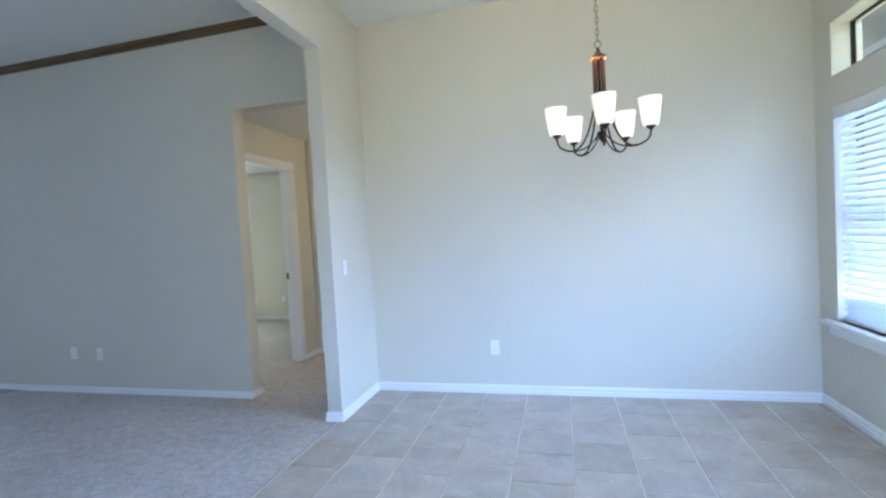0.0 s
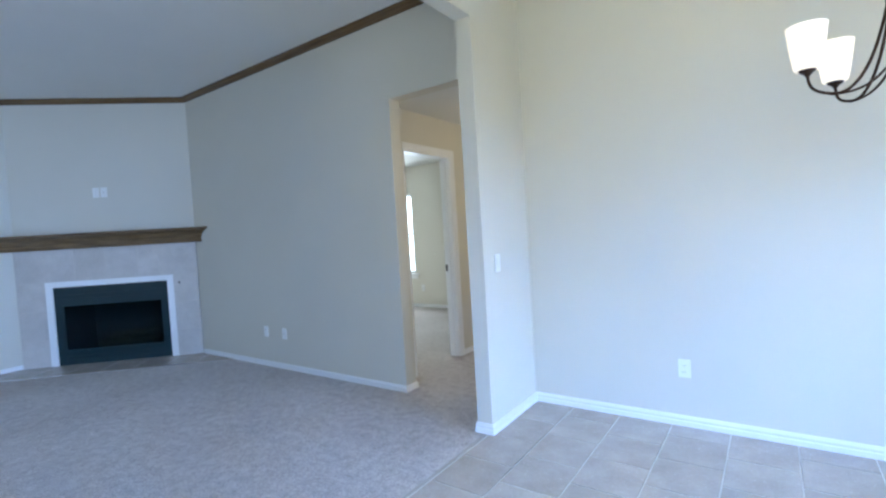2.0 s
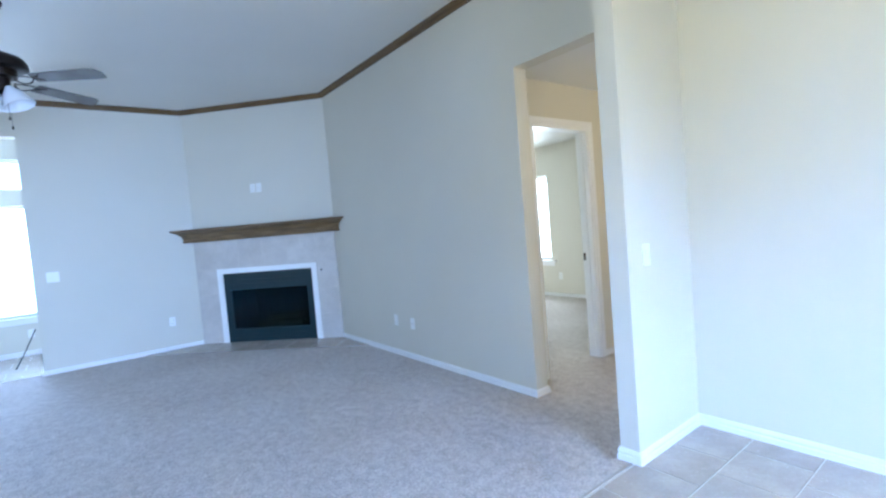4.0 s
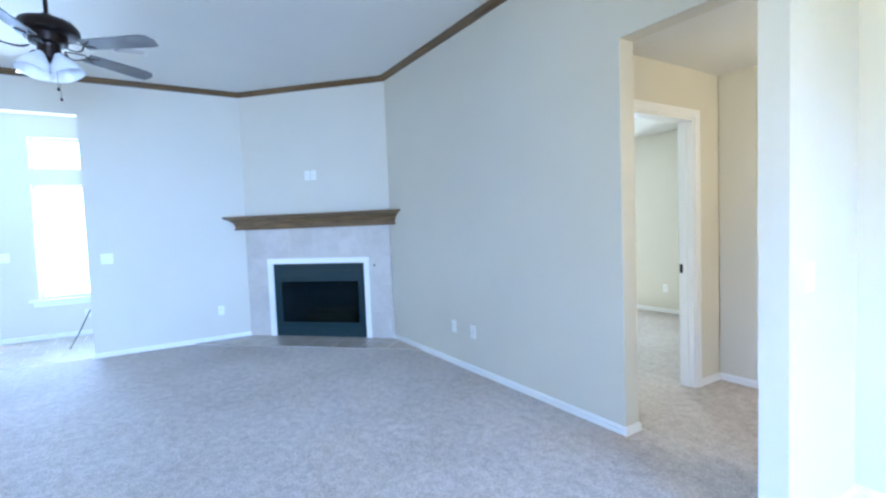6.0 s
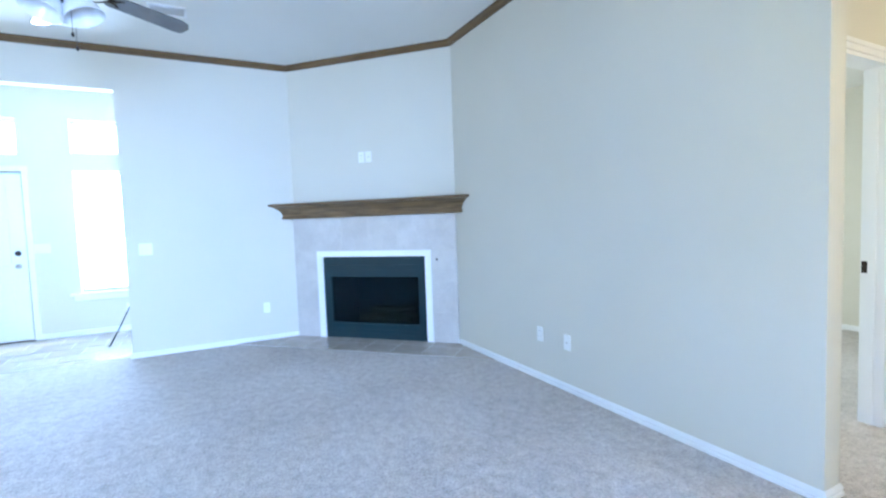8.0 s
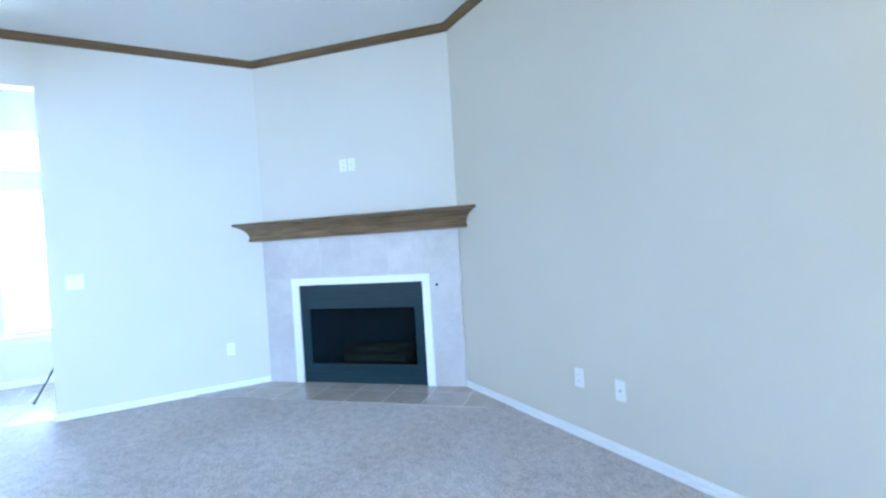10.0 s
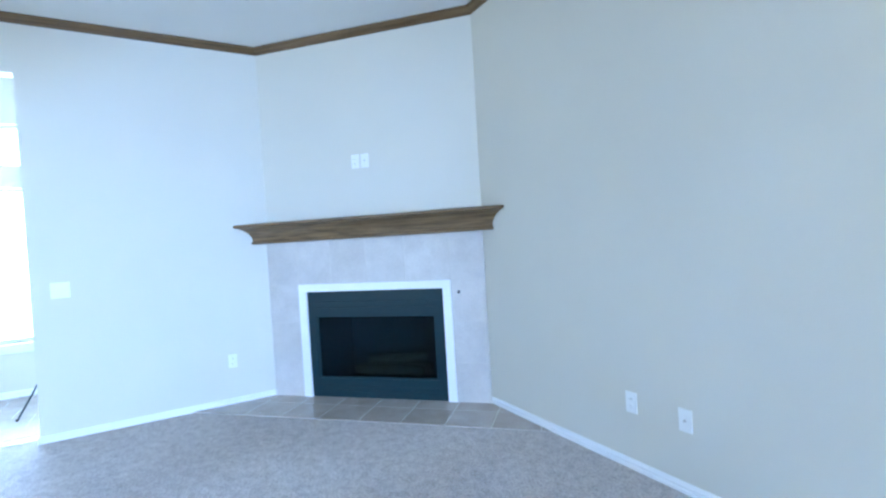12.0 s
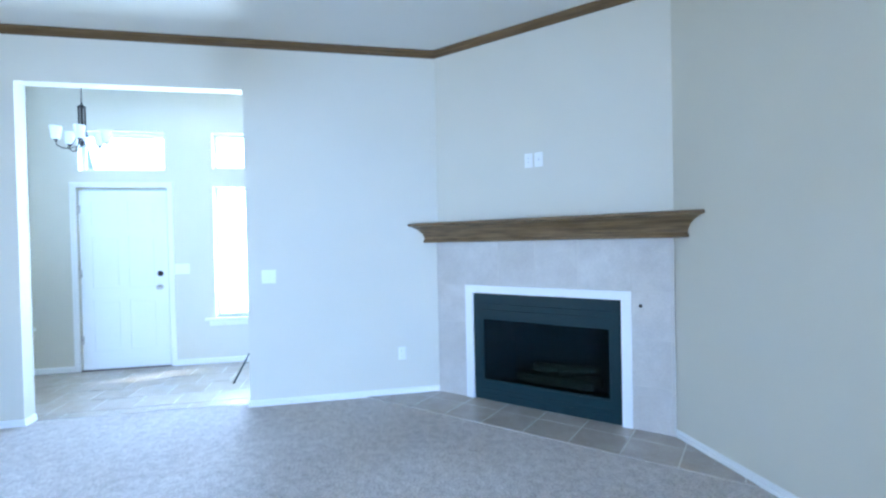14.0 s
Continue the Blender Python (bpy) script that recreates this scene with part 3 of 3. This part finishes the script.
# steel face, firebox, glass doors, log set
firebox = part("firebox", moved(wall_mesh(1.243, 0.02, 0.928, [(0.075, 1.165, 0.17, 0.715)], 0.004), pose(0.376, -0.012, 0)), BLACK_METAL, fireplace, "black enamelled steel firebox face")
bm = bmesh.new()
box(bm, 0.44, 1.575, 0.44, 0.46, 0.06, 0.84)
box(bm, 0.44, 1.575, 0.008, 0.44, 0.06, 0.08)
box(bm, 0.44, 1.575, 0.008, 0.44, 0.80, 0.84)
for x0, lean in ((0.44, 0.10), (1.555, -0.10)):
    a = bmesh.new()
    box(a, x0, x0 + 0.02, 0.008, 0.45, 0.08, 0.80)
    for v in a.verts:
        if v.co.y > 0.2:
            v.co.x += lean
    me = bpy.data.meshes.new("side")
    a.to_mesh(me)
    a.free()
    bm.from_mesh(me)
    bpy.data.meshes.remove(me)
part("fire_lining", bm, SOOT, fireplace, "sooty dark firebrick lining")
fire_glass = part("glass_frame", moved(wall_mesh(1.086, 0.012, 0.715, [(0.014, 1.072, 0.184, 0.701)], 0.17), pose(0.453, -0.006, 0)), BLACK_METAL, fireplace, "black steel frame of the fire glass")
pane = part("pane", block(0.467, 1.525, -0.002, 0.002, 0.184, 0.701), SMOKED, fire_glass, "smoked glass")
pane.visible_shadow = False
part("lower_louvre", block(0.44, 1.56, -0.017, -0.011, 0.06, 0.068, 0.002), BLACK_METAL, firebox)
part("lower_louvre", block(0.44, 1.56, -0.017, -0.011, 0.10, 0.108, 0.002), BLACK_METAL, firebox)
part("upper_louvre", block(0.44, 1.56, -0.017, -0.011, 0.78, 0.788, 0.002), BLACK_METAL, firebox)
part("upper_louvre", block(0.44, 1.56, -0.017, -0.011, 0.83, 0.838, 0.002), BLACK_METAL, firebox)
part("gas_key_plate", moved(lathe([(0, 0), (0.013, 0), (0.012, 0.004), (0.006, 0.006), (0.005, 0.012), (0, 0.012)], 16), pose(1.752, -0.022, 0.893, 90)), DARK_BRONZE, fireplace, "small round gas key plate", True)

part("caulk_bead", block(DIAG - 0.022, DIAG - 0.014, -0.027, -0.021, 0, 1.371, 0.002), GROUT, fireplace, "pale caulk bead along the wall")

log_set = thing("fire_log_set", FIRE @ pose(1.05, 0.24, 0.08), "dark ceramic gas logs on a black grate", "fire logs")
for x in (-0.24, -0.08, 0.08, 0.24):
    part("grate_bar", tube([(x, -0.13, 0.0), (x, -0.13, 0.07), (x, 0.10, 0.05), (x, 0.13, 0.11)], 0.008, 6), BLACK_METAL, log_set)
for a, b, r in (((-0.34, -0.05, 0.115), (0.30, -0.07, 0.12), 0.05), ((-0.30, 0.06, 0.115), (0.34, 0.05, 0.12), 0.055), ((-0.22, -0.02, 0.2), (0.16, 0.04, 0.21), 0.042), ((0.02, -0.06, 0.19), (0.30, 0.05, 0.23), 0.036)):
    pts = [Vector(a).lerp(Vector(b), k / 8) for k in range(9)]
    pts = [p + 0.012 * noise.noise_vector(p * 9) for p in pts]
    part("log", tube(pts, [r * (0.72 if k in (0, 8) else 0.9 + 0.15 * noise.noise(p * 14)) for k, p in enumerate(pts)], 10), LOG, log_set, smooth=True)

# mantel shelf with a coved front
mantel = thing("mantel_shelf", FIRE @ pose(0.992, -0.013, 1.372), "dark-stained wooden mantel shelf with crown profile and returned ends", "mantel")


def mantel_body(profile, half):
    """Profile of (reach, height); the ends return to the wall at the same reach."""
    bm = bmesh.new()
    rows = []
    for o, h in profile:
        rows.append([bm.verts.new(p) for p in ((-half - o, 0, h), (-half - o, -o - 0.07, h), (half + o, -o - 0.07, h), (half + o, 0, h))])
    for a, b in zip(rows, rows[1:]):
        for i in range(3):
            bm.faces.new((a[i], a[i + 1], b[i + 1], b[i]))
        bm.faces.new((a[3], a[0], b[0], b[3]))
    bm.faces.new(rows[0][::-1])
    bm.faces.new(rows[-1])
    return bm


part("cove", mantel_body([(0.012, 0.0), (0.022, 0.004), (0.024, 0.018), (0.018, 0.026), (0.014, 0.034), (0.020, 0.062), (0.034, 0.090), (0.058, 0.118), (0.092, 0.140), (0.108, 0.147)], 1.06), WOOD, mantel)
part("shelf_board", mantel_body([(0.113, 0.148), (0.121, 0.152), (0.124, 0.160), (0.124, 0.168), (0.119, 0.174), (0.112, 0.176)], 1.06), WOOD, mantel)

# ---- wall plates ----
def outlet(m, label="white duplex outlet plate on the wall", w=0.07, h=0.115):
    root = thing("wall_outlet", m, label, "outlet", "wall outlets")
    part("plate", block(-w / 2, w / 2, -0.006, 0.001, -h / 2, h / 2, 0.002), PLASTIC, root)
    for z in (-0.02, 0.02):
        part("receptacle", moved(lathe([(0, 0), (0.0165, 0), (0.0155, 0.0022), (0, 0.0022)], 20), pose(0, -0.006, z, 90)), PLASTIC, root)
        bm = bmesh.new()
        for x in (-0.006, 0.006):
            box(bm, x - 0.001, x + 0.001, -0.0088, -0.0078, z - 0.004, z + 0.004)
        part("slots", bm, DARK_BRONZE, root)
    return root


def switch(m, gangs, label):
    root = thing("light_switch", m, label, "light switch", "light switches")
    w = 0.07 + 0.046 * (gangs - 1)
    part("plate", block(-w / 2, w / 2, -0.006, 0.001, -0.058, 0.058, 0.002), PLASTIC, root)
    for i in range(gangs):
        x = (i - (gangs - 1) / 2) * 0.046
        part("rocker", moved(block(x - 0.016, x + 0.016, -0.009, -0.005, -0.033, 0.033, 0.0015), pose(0, 0, 0, 3)), PLASTIC, root)
    return root


def blank_plate(m):
    root = thing("wall_plate", m, "white blank low-voltage plate on the wall", "wall plate", "wall plates")
    part("plate", block(-0.035, 0.035, -0.006, 0.001, -0.0575, 0.0575, 0.002), PLASTIC, root)
    part("jack", moved(lathe([(0, 0), (0.007, 0), (0.006, 0.006), (0, 0.006)], 12), pose(0, -0.006, 0, 90)), NICKEL, root)
    return root


outlet(pose(-1.466, DINE_N, 0.369))
outlet(pose(-5.431, NORTH, 0.370))
blank_plate(pose(-5.12, NORTH, 0.365))
outlet(pose(WEST, 3.23, 0.373, 0, 0, 90))
outlet(FIRE @ pose(0.955, 0, 2.02) @ pose(-0.043, 0, 0), "white outlet plate above the mantel")
blank_plate(FIRE @ pose(0.955, 0, 2.02) @ pose(0.043, 0, 0))
switch(pose(WEST, 2.096, 1.11, 0, 0, 90), 2, "white double switch plate beside the entry opening")
switch(pose(PART_E, 4.755, 1.09, 0, 0, 90), 1, "white switch plate on the partition end")
switch(pose(FRONT, 0.868, 1.127, 0, 0, 90), 3, "white triple switch plate beside the front door")
outlet(pose(-6.1, BED_N, 0.34))
outlet(pose(-5.55, BED_N, 0.34))
outlet(pose(FRONT, 1.72, 0.30, 0, 0, 90))


# ---- lamps ----
def chandelier(m, arms, reach, lit, label, chain_top, scale=1.0, turn=0.0):
    """Arms with cups up round a slim column on a chain; the origin lies at the level of the cups."""
    root = thing("chandelier", m, label, "chandelier")
    metal = BRONZE if lit else DARK_BRONZE
    part("column_cap", lathe([(0, 0.388), (0.006, 0.386), (0.008, 0.372), (0.018, 0.358), (0.034, 0.348), (0.036, 0.338), (0.03, 0.334), (0, 0.334)]), COPPER if lit else metal, root, smooth=True)
    for k in range(4):
        a = math.pi / 2 * k + 0.6
        x, y = 0.024 * math.cos(a), 0.024 * math.sin(a)
        part("column_rod", tube([(x, y, 0.14), (x, y, 0.336)], 0.0085, 8), COPPER if lit else metal, root, smooth=True)
    part("column_core", tube([(0, 0, 0.0), (0, 0, 0.336)], 0.006, 8), metal, root, smooth=True)
    part("column_ring", lathe([(0, 0.132), (0.026, 0.132), (0.03, 0.14), (0.026, 0.148), (0, 0.148)]), metal, root, smooth=True)
    part("finial", lathe([(0, -0.03), (0.007, -0.024), (0.012, -0.012), (0.007, -0.002), (0.02, 0.006), (0.022, 0.014), (0.008, 0.022), (0, 0.022)]), metal, root, smooth=True)
    ring = [(0.014 * math.cos(2 * math.pi * i / 16), 0, 0.402 + 0.016 * math.sin(2 * math.pi * i / 16)) for i in range(16)]
    part("loop", tube(ring, 0.002, 6, True), metal, root)
    z, i = 0.416, 0
    while z < chain_top - 0.02:
        pts = []
        for k in range(12):
            a = 2 * math.pi * k / 12
            u, v = 0.006 * math.cos(a), 0.016 * math.sin(a)
            pts.append((u, 0, z + 0.014 + v) if i % 2 else (0, u, z + 0.014 + v))
        part("chain_link", tube(pts, 0.0017, 5, True), metal, root)
        z, i = z + 0.026, i + 1
    part("canopy", lathe([(0, chain_top - 0.03), (0.015, chain_top - 0.028), (0.055, chain_top - 0.012), (0.06, chain_top + 0.002), (0, chain_top + 0.002)]), metal, root, smooth=True)
    for k in range(arms):
        r = pose(0, 0, 0, 0, 0, turn + 360 / arms * k)
        long = bezier((0.026, 0, 0.142), (0.05, 0, 0.02), (0.09, 0, -0.075), (0.150, 0, -0.062), 12) + bezier((0.150, 0, -0.062), (0.19, 0, -0.054), (reach, 0, -0.04), (reach, 0, -0.004), 8)[1:]
        part("arm", moved(tube(long, 0.0042, 7), r), metal, root, smooth=True)
        low = bezier((0.012, 0, 0.006), (0.04, 0, -0.02), (0.06, 0, -0.07), (0.152, 0, -0.064), 10)
        part("brace", moved(tube(low, 0.0034, 6), r), metal, root, smooth=True)
        part("cup", moved(lathe([(0, -0.012), (0.005, -0.010), (0.008, -0.004), (0.019, 0.004), (0.021, 0.010), (0, 0.010)], 18), r @ pose(reach, 0, 0)), metal, root, smooth=True)
        shade = [(0.0, 0.0085), (0.026, 0.0085), (0.030, 0.014), (0.036, 0.05), (0.041, 0.09), (0.0445, 0.118), (0.0415, 0.118), (0.038, 0.09), (0.033, 0.05), (0.027, 0.017), (0.0, 0.015)]
        part("shade", moved(lathe(shade, 26), r @ pose(reach, 0, 0) @ Matrix.Scale(1.08, 4)), SHADE_LIT if lit else SHADE_OFF, root, "white opal glass shade, glowing" if lit else "white opal glass shade", True)
    return root


CHANDELIER = pose(-0.735, 3.552, 1.652) @ Matrix.Scale(0.89, 4)
chandelier(CHANDELIER, 5, 0.203, True, "five-arm bronze chandelier with lit white glass shades on a chain", (DINE_TOP - 1.652) / 0.89, turn=-91)
for k in range(5):
    bulb = new("chandelier_bulb_light", bpy.data.lights.new("chandelier_bulb_light", "POINT"))
    bulb.data.energy, bulb.data.color, bulb.data.shadow_soft_size = 88.0, (1.0, 0.76, 0.42), 0.02
    bulb.location = CHANDELIER @ pose(0, 0, 0, 0, 0, -91 + 72 * k) @ Vector((0.203, 0, 0.075))
chandelier(pose(-8.98, 0.32, 2.385), 5, 0.20, False, "small dark bronze entry chandelier with white glass shades", FOYER_TOP - 2.385, turn=20)


def ceiling_fan():
    root = thing("ceiling_fan", pose(-5.58, 2.05, 0), "dark bronze ceiling fan with five dark blades and three glass lights", "ceiling fan")
    z = 2.572
    part("canopy", lathe([(0, TOP - 0.07), (0.02, TOP - 0.07), (0.05, TOP - 0.045), (0.068, TOP - 0.01), (0.07, TOP + 0.002), (0, TOP + 0.002)]), DARK_BRONZE, root, smooth=True)
    part("downrod", tube([(0, 0, z + 0.19), (0, 0, TOP - 0.05)], 0.0125, 12), DARK_BRONZE, root, smooth=True)
    part("motor_housing", lathe([(0, z + 0.215), (0.03, z + 0.215), (0.045, z + 0.20), (0.085, z + 0.188), (0.140, z + 0.165), (0.166, z + 0.13), (0.170, z + 0.095), (0.155, z + 0.085), (0.105, z + 0.08), (0.1, z + 0.03), (0.062, z + 0.02), (0.058, z + 0.0), (0, z + 0.0)], 40), DARK_BRONZE, root, smooth=True)
    part("switch_housing", lathe([(0, z + 0.002), (0.06, z + 0.002), (0.062, z - 0.02), (0.05, z - 0.055), (0.052, z - 0.065), (0.03, z - 0.085), (0, z - 0.088)], 32), DARK_BRONZE, root, smooth=True)
    for k in range(5):
        r = pose(0, 0, 0, 0, 0, 55 + 72 * k)
        tilt = r @ pose(0, 0, z + 0.012, -13)
        bm = bmesh.new()
        outline = [(0.225, -0.050), (0.24, -0.058), (0.62, -0.070), (0.67, -0.056), (0.70, -0.01), (0.69, 0.06), (0.64, 0.070), (0.24, 0.058), (0.225, 0.050)]
        low = [bm.verts.new((x, y * 0.92, -0.003)) for x, y in outline]
        high = [bm.verts.new((x, y * 0.92, 0.003)) for x, y in outline]
        bm.faces.new(low[::-1])
        bm.faces.new(high)
        for i in range(len(outline)):
            j = (i + 1) % len(outline)
            bm.faces.new((low[i], low[j], high[j], high[i]))
        blade = part("blade", moved(bm, tilt), BLADE, root, "dark grey laminate blade")
        for s in (-1, 1):
            curl = bezier((0.095, 0, 0.0), (0.14, s * 0.06, -0.03), (0.19, s * 0.055, -0.01), (0.22, s * 0.012, -0.006), 12) + bezier((0.22, s * 0.012, -0.006), (0.24, s * 0.0, -0.006), (0.27, s * 0.02, -0.006), (0.29, s * 0.034, -0.006), 8)[1:]
            part("blade_iron", moved(tube(curl, 0.0055, 6, flat=0.6), tilt), DARK_BRONZE, root, smooth=True)
    for k in range(3):
        a = 66 + 120 * k
        r = pose(0, 0, z - 0.05, 0, 0, a)
        part("light_arm", moved(tube(bezier((0.03, 0, 0.0), (0.06, 0, 0.02), (0.085, 0, 0.015), (0.10, 0, -0.005), 8), 0.009, 8), r), DARK_BRONZE, root, smooth=True)
        shade = [(0.0, 0.0), (0.024, 0.0), (0.034, -0.02), (0.055, -0.05), (0.072, -0.085), (0.078, -0.11), (0.088, -0.125), (0.084, -0.127), (0.074, -0.112), (0.067, -0.085), (0.05, -0.052), (0.03, -0.024), (0.0, -0.006)]
        part("shade", moved(lathe(shade, 30), r @ pose(0.05, 0, 0.012, 0, -22) @ Matrix.Scale(1.11, 4)), SHADE_OFF, root, "white alabaster glass bell shade", True)
    for x, y, low in ((0.03, 0.035, z - 0.27), (-0.03, 0.04, z - 0.32)):
        part("pull_chain", tube([(x, y, low + 0.03), (x, y, z - 0.06)], 0.0012, 5), BRONZE, root)
        part("pull_knob", moved(lathe([(0, 0), (0.006, 0.004), (0.008, 0.012), (0.004, 0.024), (0, 0.028)], 12), pose(x, y, low)), DARK_BRONZE, root, smooth=True)


ceiling_fan()

# supply register on the living room ceiling
vent = thing("ceiling_vent", pose(-7.06, 2.47, TOP), "white stamped-metal supply register on the ceiling", "vent")
part("frame", moved(wall_mesh(0.28, 0.008, 0.18, [(0.018, 0.262, 0.02, 0.16)]), pose(0.09, -0.14, -0.008) @ Matrix(((0, 0, -1, 0), (1, 0, 0, 0), (0, 1, 0, 0), (0, 0, 0, 1)))), TRIM, vent)
for i in range(7):
    part("louvre", moved(block(-0.122, 0.122, -0.008, 0.008, -0.0006, 0.0006), pose(-0.06 + i * 0.02, 0, -0.006, 0, 0, 90) @ pose(0, 0, 0, 35)), TRIM, vent)

# a folded light stand leans in the entry
stand = thing("light_stand", pose(-8.94, 1.615, 0), "thin black metal stand leg on the entry floor", "stand")
part("leg", tube([(0, 0, 0.004), (-0.06, 0.10, 0.20), (-0.13, 0.21, 0.44)], 0.007, 8), BLACK_METAL, stand)
part("rubber_foot", moved(lathe([(0, 0), (0.011, 0.0), (0.011, 0.012), (0.008, 0.02), (0, 0.02)], 12), pose(0, 0, 0)), DARK_BRONZE, stand)

# ---- outside ----
tagged(mesh_object("ground", block(-150, 150, -150, 150, -0.45, -0.25), GRASS), "mown lawn round the house", "ground", kind="structure")
house = thing("neighbour_house", pose(6.2, 0, -0.25), "brick neighbouring house with white trim and grey shingle roof", "house")
hw = part("wall", moved(wall_mesh(30, 0.3, 8.4, [(15.8, 17.0, 5.5, 6.9), (24.5, 25.7, 5.5, 6.9)]), pose(0, -6, 0, 0, 0, 90) @ Matrix.Scale(-1, 4, (0, 1, 0))), BRICK, house)
for y in (9.8, 18.5):
    w = part("window", moved(wall_mesh(1.36, 0.08, 1.56, [(0.1, 1.26, 0.1, 1.46), ]), pose(-0.05, y - 0.08, 5.42, 0, 0, 90) @ Matrix.Scale(-1, 4, (0, 1, 0))), TRIM, house, "white window trim")
    part("pane", block(0.14, 0.16, y, y + 1.2, 5.5, 6.9), GLASS, w)
    part("drawn_shade", block(0.2, 0.21, y - 0.1, y + 1.3, 5.4, 7.0), BLIND, w, "pale drawn window shade")
bm = bmesh.new()
quad = [bm.verts.new(p) for p in ((-0.2, -6.5, 8.3), (-0.2, 24.5, 8.3), (5, 24.5, 11.1), (5, -6.5, 11.1), (-0.2, -6.5, 8.15), (-0.2, 24.5, 8.15), (5, 24.5, 10.95), (5, -6.5, 10.95))]
for f in ((0, 1, 2, 3), (7, 6, 5, 4), (0, 4, 5, 1), (3, 2, 6, 7), (1, 5, 6, 2), (0, 3, 7, 4)):
    bm.faces.new([quad[i] for i in f])
part("roof", bm, SHINGLE, house)
part("band_course", block(-0.05, -0.001, -6, 24, 5.1, 5.28, 0.01), TRIM, house, "white band course")
part("fascia", block(-0.25, -0.2, -6.5, 24.5, 8.05, 8.35, 0.01), TRIM, house)

# ---- tiles, piece by piece ----
def tile_mesh(name, w, h, mat, thick=0.012):
    bm = block(0, w, 0, h, 0, thick)
    top = [e for e in bm.edges if all(v.co.z > thick - 1e-5 for v in e.verts)]
    bmesh.ops.bevel(bm, geom=top, offset=0.0015, segments=1, affect="EDGES")
    bmesh.ops.recalc_face_normals(bm, faces=bm.faces)
    me = bpy.data.meshes.new(name)
    bm.to_mesh(me)
    bm.free()
    me.materials.append(mat)
    return me


TILE_CACHE = {}


def lay(parent, name, x0, x1, y0, y1, frame_m, mat, gap=0.0065):
    """One tile between joints, as an object of its own."""
    key = (round(x1 - x0, 3), round(y1 - y0, 3), mat.name)
    if key not in TILE_CACHE:
        TILE_CACHE[key] = tile_mesh(name, x1 - x0 - gap, y1 - y0 - gap, mat)
    ob = new(name, TILE_CACHE[key])
    ob.parent = parent
    ob.matrix_basis = frame_m @ pose(x0 + gap / 2, y0 + gap / 2, random.uniform(-0.0005, 0.0005))
    return ob


def lay_floor(parent, xa, xb, ya, yb, first_x, first_y, pitch):
    col = math.floor((xa - first_x) / pitch)
    while first_x + col * pitch < xb - 0.004:
        a, b = max(xa, first_x + col * pitch), min(xb, first_x + (col + 1) * pitch)
        start = first_y + (pitch / 2 if col % 2 else 0)
        row = math.floor((ya - start) / pitch)
        while start + row * pitch < yb - 0.004:
            c, d = max(ya, start + row * pitch), min(yb, start + (row + 1) * pitch)
            if b - a > 0.01 and d - c > 0.01:
                lay(parent, "tile", a, b, c, d, pose(0, 0, -0.0105), TILE)
            row += 1
        col += 1


lay_floor(floor_dining, PART_W + 0.08, DINE_E, SOUTH, DINE_N, -1.225, 4.27, 0.322)
lay_floor(floor_foyer, FRONT, WEST - 0.1, FOYER_S, FOYER_N, -9.7, 0.1, 0.322)

# surround tiles stand on the cut-off corner: x along it, z up
UP = pose(0, -0.0105, 0, 90)
for a, b in ((0.002, 0.30), (1.690, DIAG - 0.002)):
    for c, d in ((0.0, 0.323), (0.323, 0.659), (0.659, 0.995), (0.995, 1.370)):
        lay(fireplace, "tile", a, b, c, d, UP, SURROUND_TILE, 0.008)
cuts = [0.30, 0.625, 0.955, 1.305, 1.660, 1.690]
for a, b in zip(cuts[:4], cuts[1:4] + [1.690]):
    lay(fireplace, "tile", a, b, 0.995, 1.370, UP, SURROUND_TILE, 0.008)

# flush hearth of floor tiles before the fire, cut where it meets the walls
HEARTH = 0.495
hearth = thing("hearth", FIRE, "flush hearth of beige ceramic tiles before the fireplace", "hearth")
bm = bmesh.new()
low = [bm.verts.new((x, y, z)) for z in (-0.03, 0.0048) for x, y in ((0.0, 0.0), (-HEARTH + 0.03, -HEARTH + 0.03), (DIAG + HEARTH - 0.03, -HEARTH + 0.03), (DIAG, 0.0))]
for f in ((0, 1, 2, 3), (7, 6, 5, 4), (0, 4, 5, 1), (1, 5, 6, 2), (2, 6, 7, 3), (3, 7, 4, 0)):
    bm.faces.new([low[i] for i in f])
part("grout_bed", bm, GROUT, hearth, "pale grout bed")
for c, d in ((-HEARTH, -0.195), (-0.195, -0.014)):
    x = 0.365 - 0.336 * 3
    while x < DIAG + HEARTH:
        shape = [(x + 0.004, c + 0.002), (x + 0.332, c + 0.002), (x + 0.332, d - 0.004), (x + 0.004, d - 0.004)]
        # clip the tile where the walls run away at 45 degrees
        ring = []
        for i in range(4):
            p, q = shape[i - 1], shape[i]
            ring += [(p, q)]
        poly = [q for p, q in ring]
        for sign, lim in ((1, 0.018), (-1, -DIAG + 0.018)):
            out = []
            for i in range(len(poly)):
                p, q = poly[i - 1], poly[i]
                fp, fq = sign * p[0] - p[1] - lim, sign * q[0] - q[1] - lim
                if (fp >= 0) != (fq >= 0):
                    k = fp / (fp - fq)
                    out.append((p[0] + (q[0] - p[0]) * k, p[1] + (q[1] - p[1]) * k))
                if fq >= 0:
                    out.append(q)
            poly = out
        if len(poly) > 2 and max(p[0] for p in poly) - min(p[0] for p in poly) > 0.03:
            bm = bmesh.new()
            face = bm.faces.new([bm.verts.new((px, py, 0.0)) for px, py in poly])
            up = bmesh.ops.extrude_face_region(bm, geom=[face])["geom"]
            for v in up:
                if isinstance(v, bmesh.types.BMVert):
                    v.co.z += 0.006
            part("tile", bm, TILE, hearth)
        x += 0.336
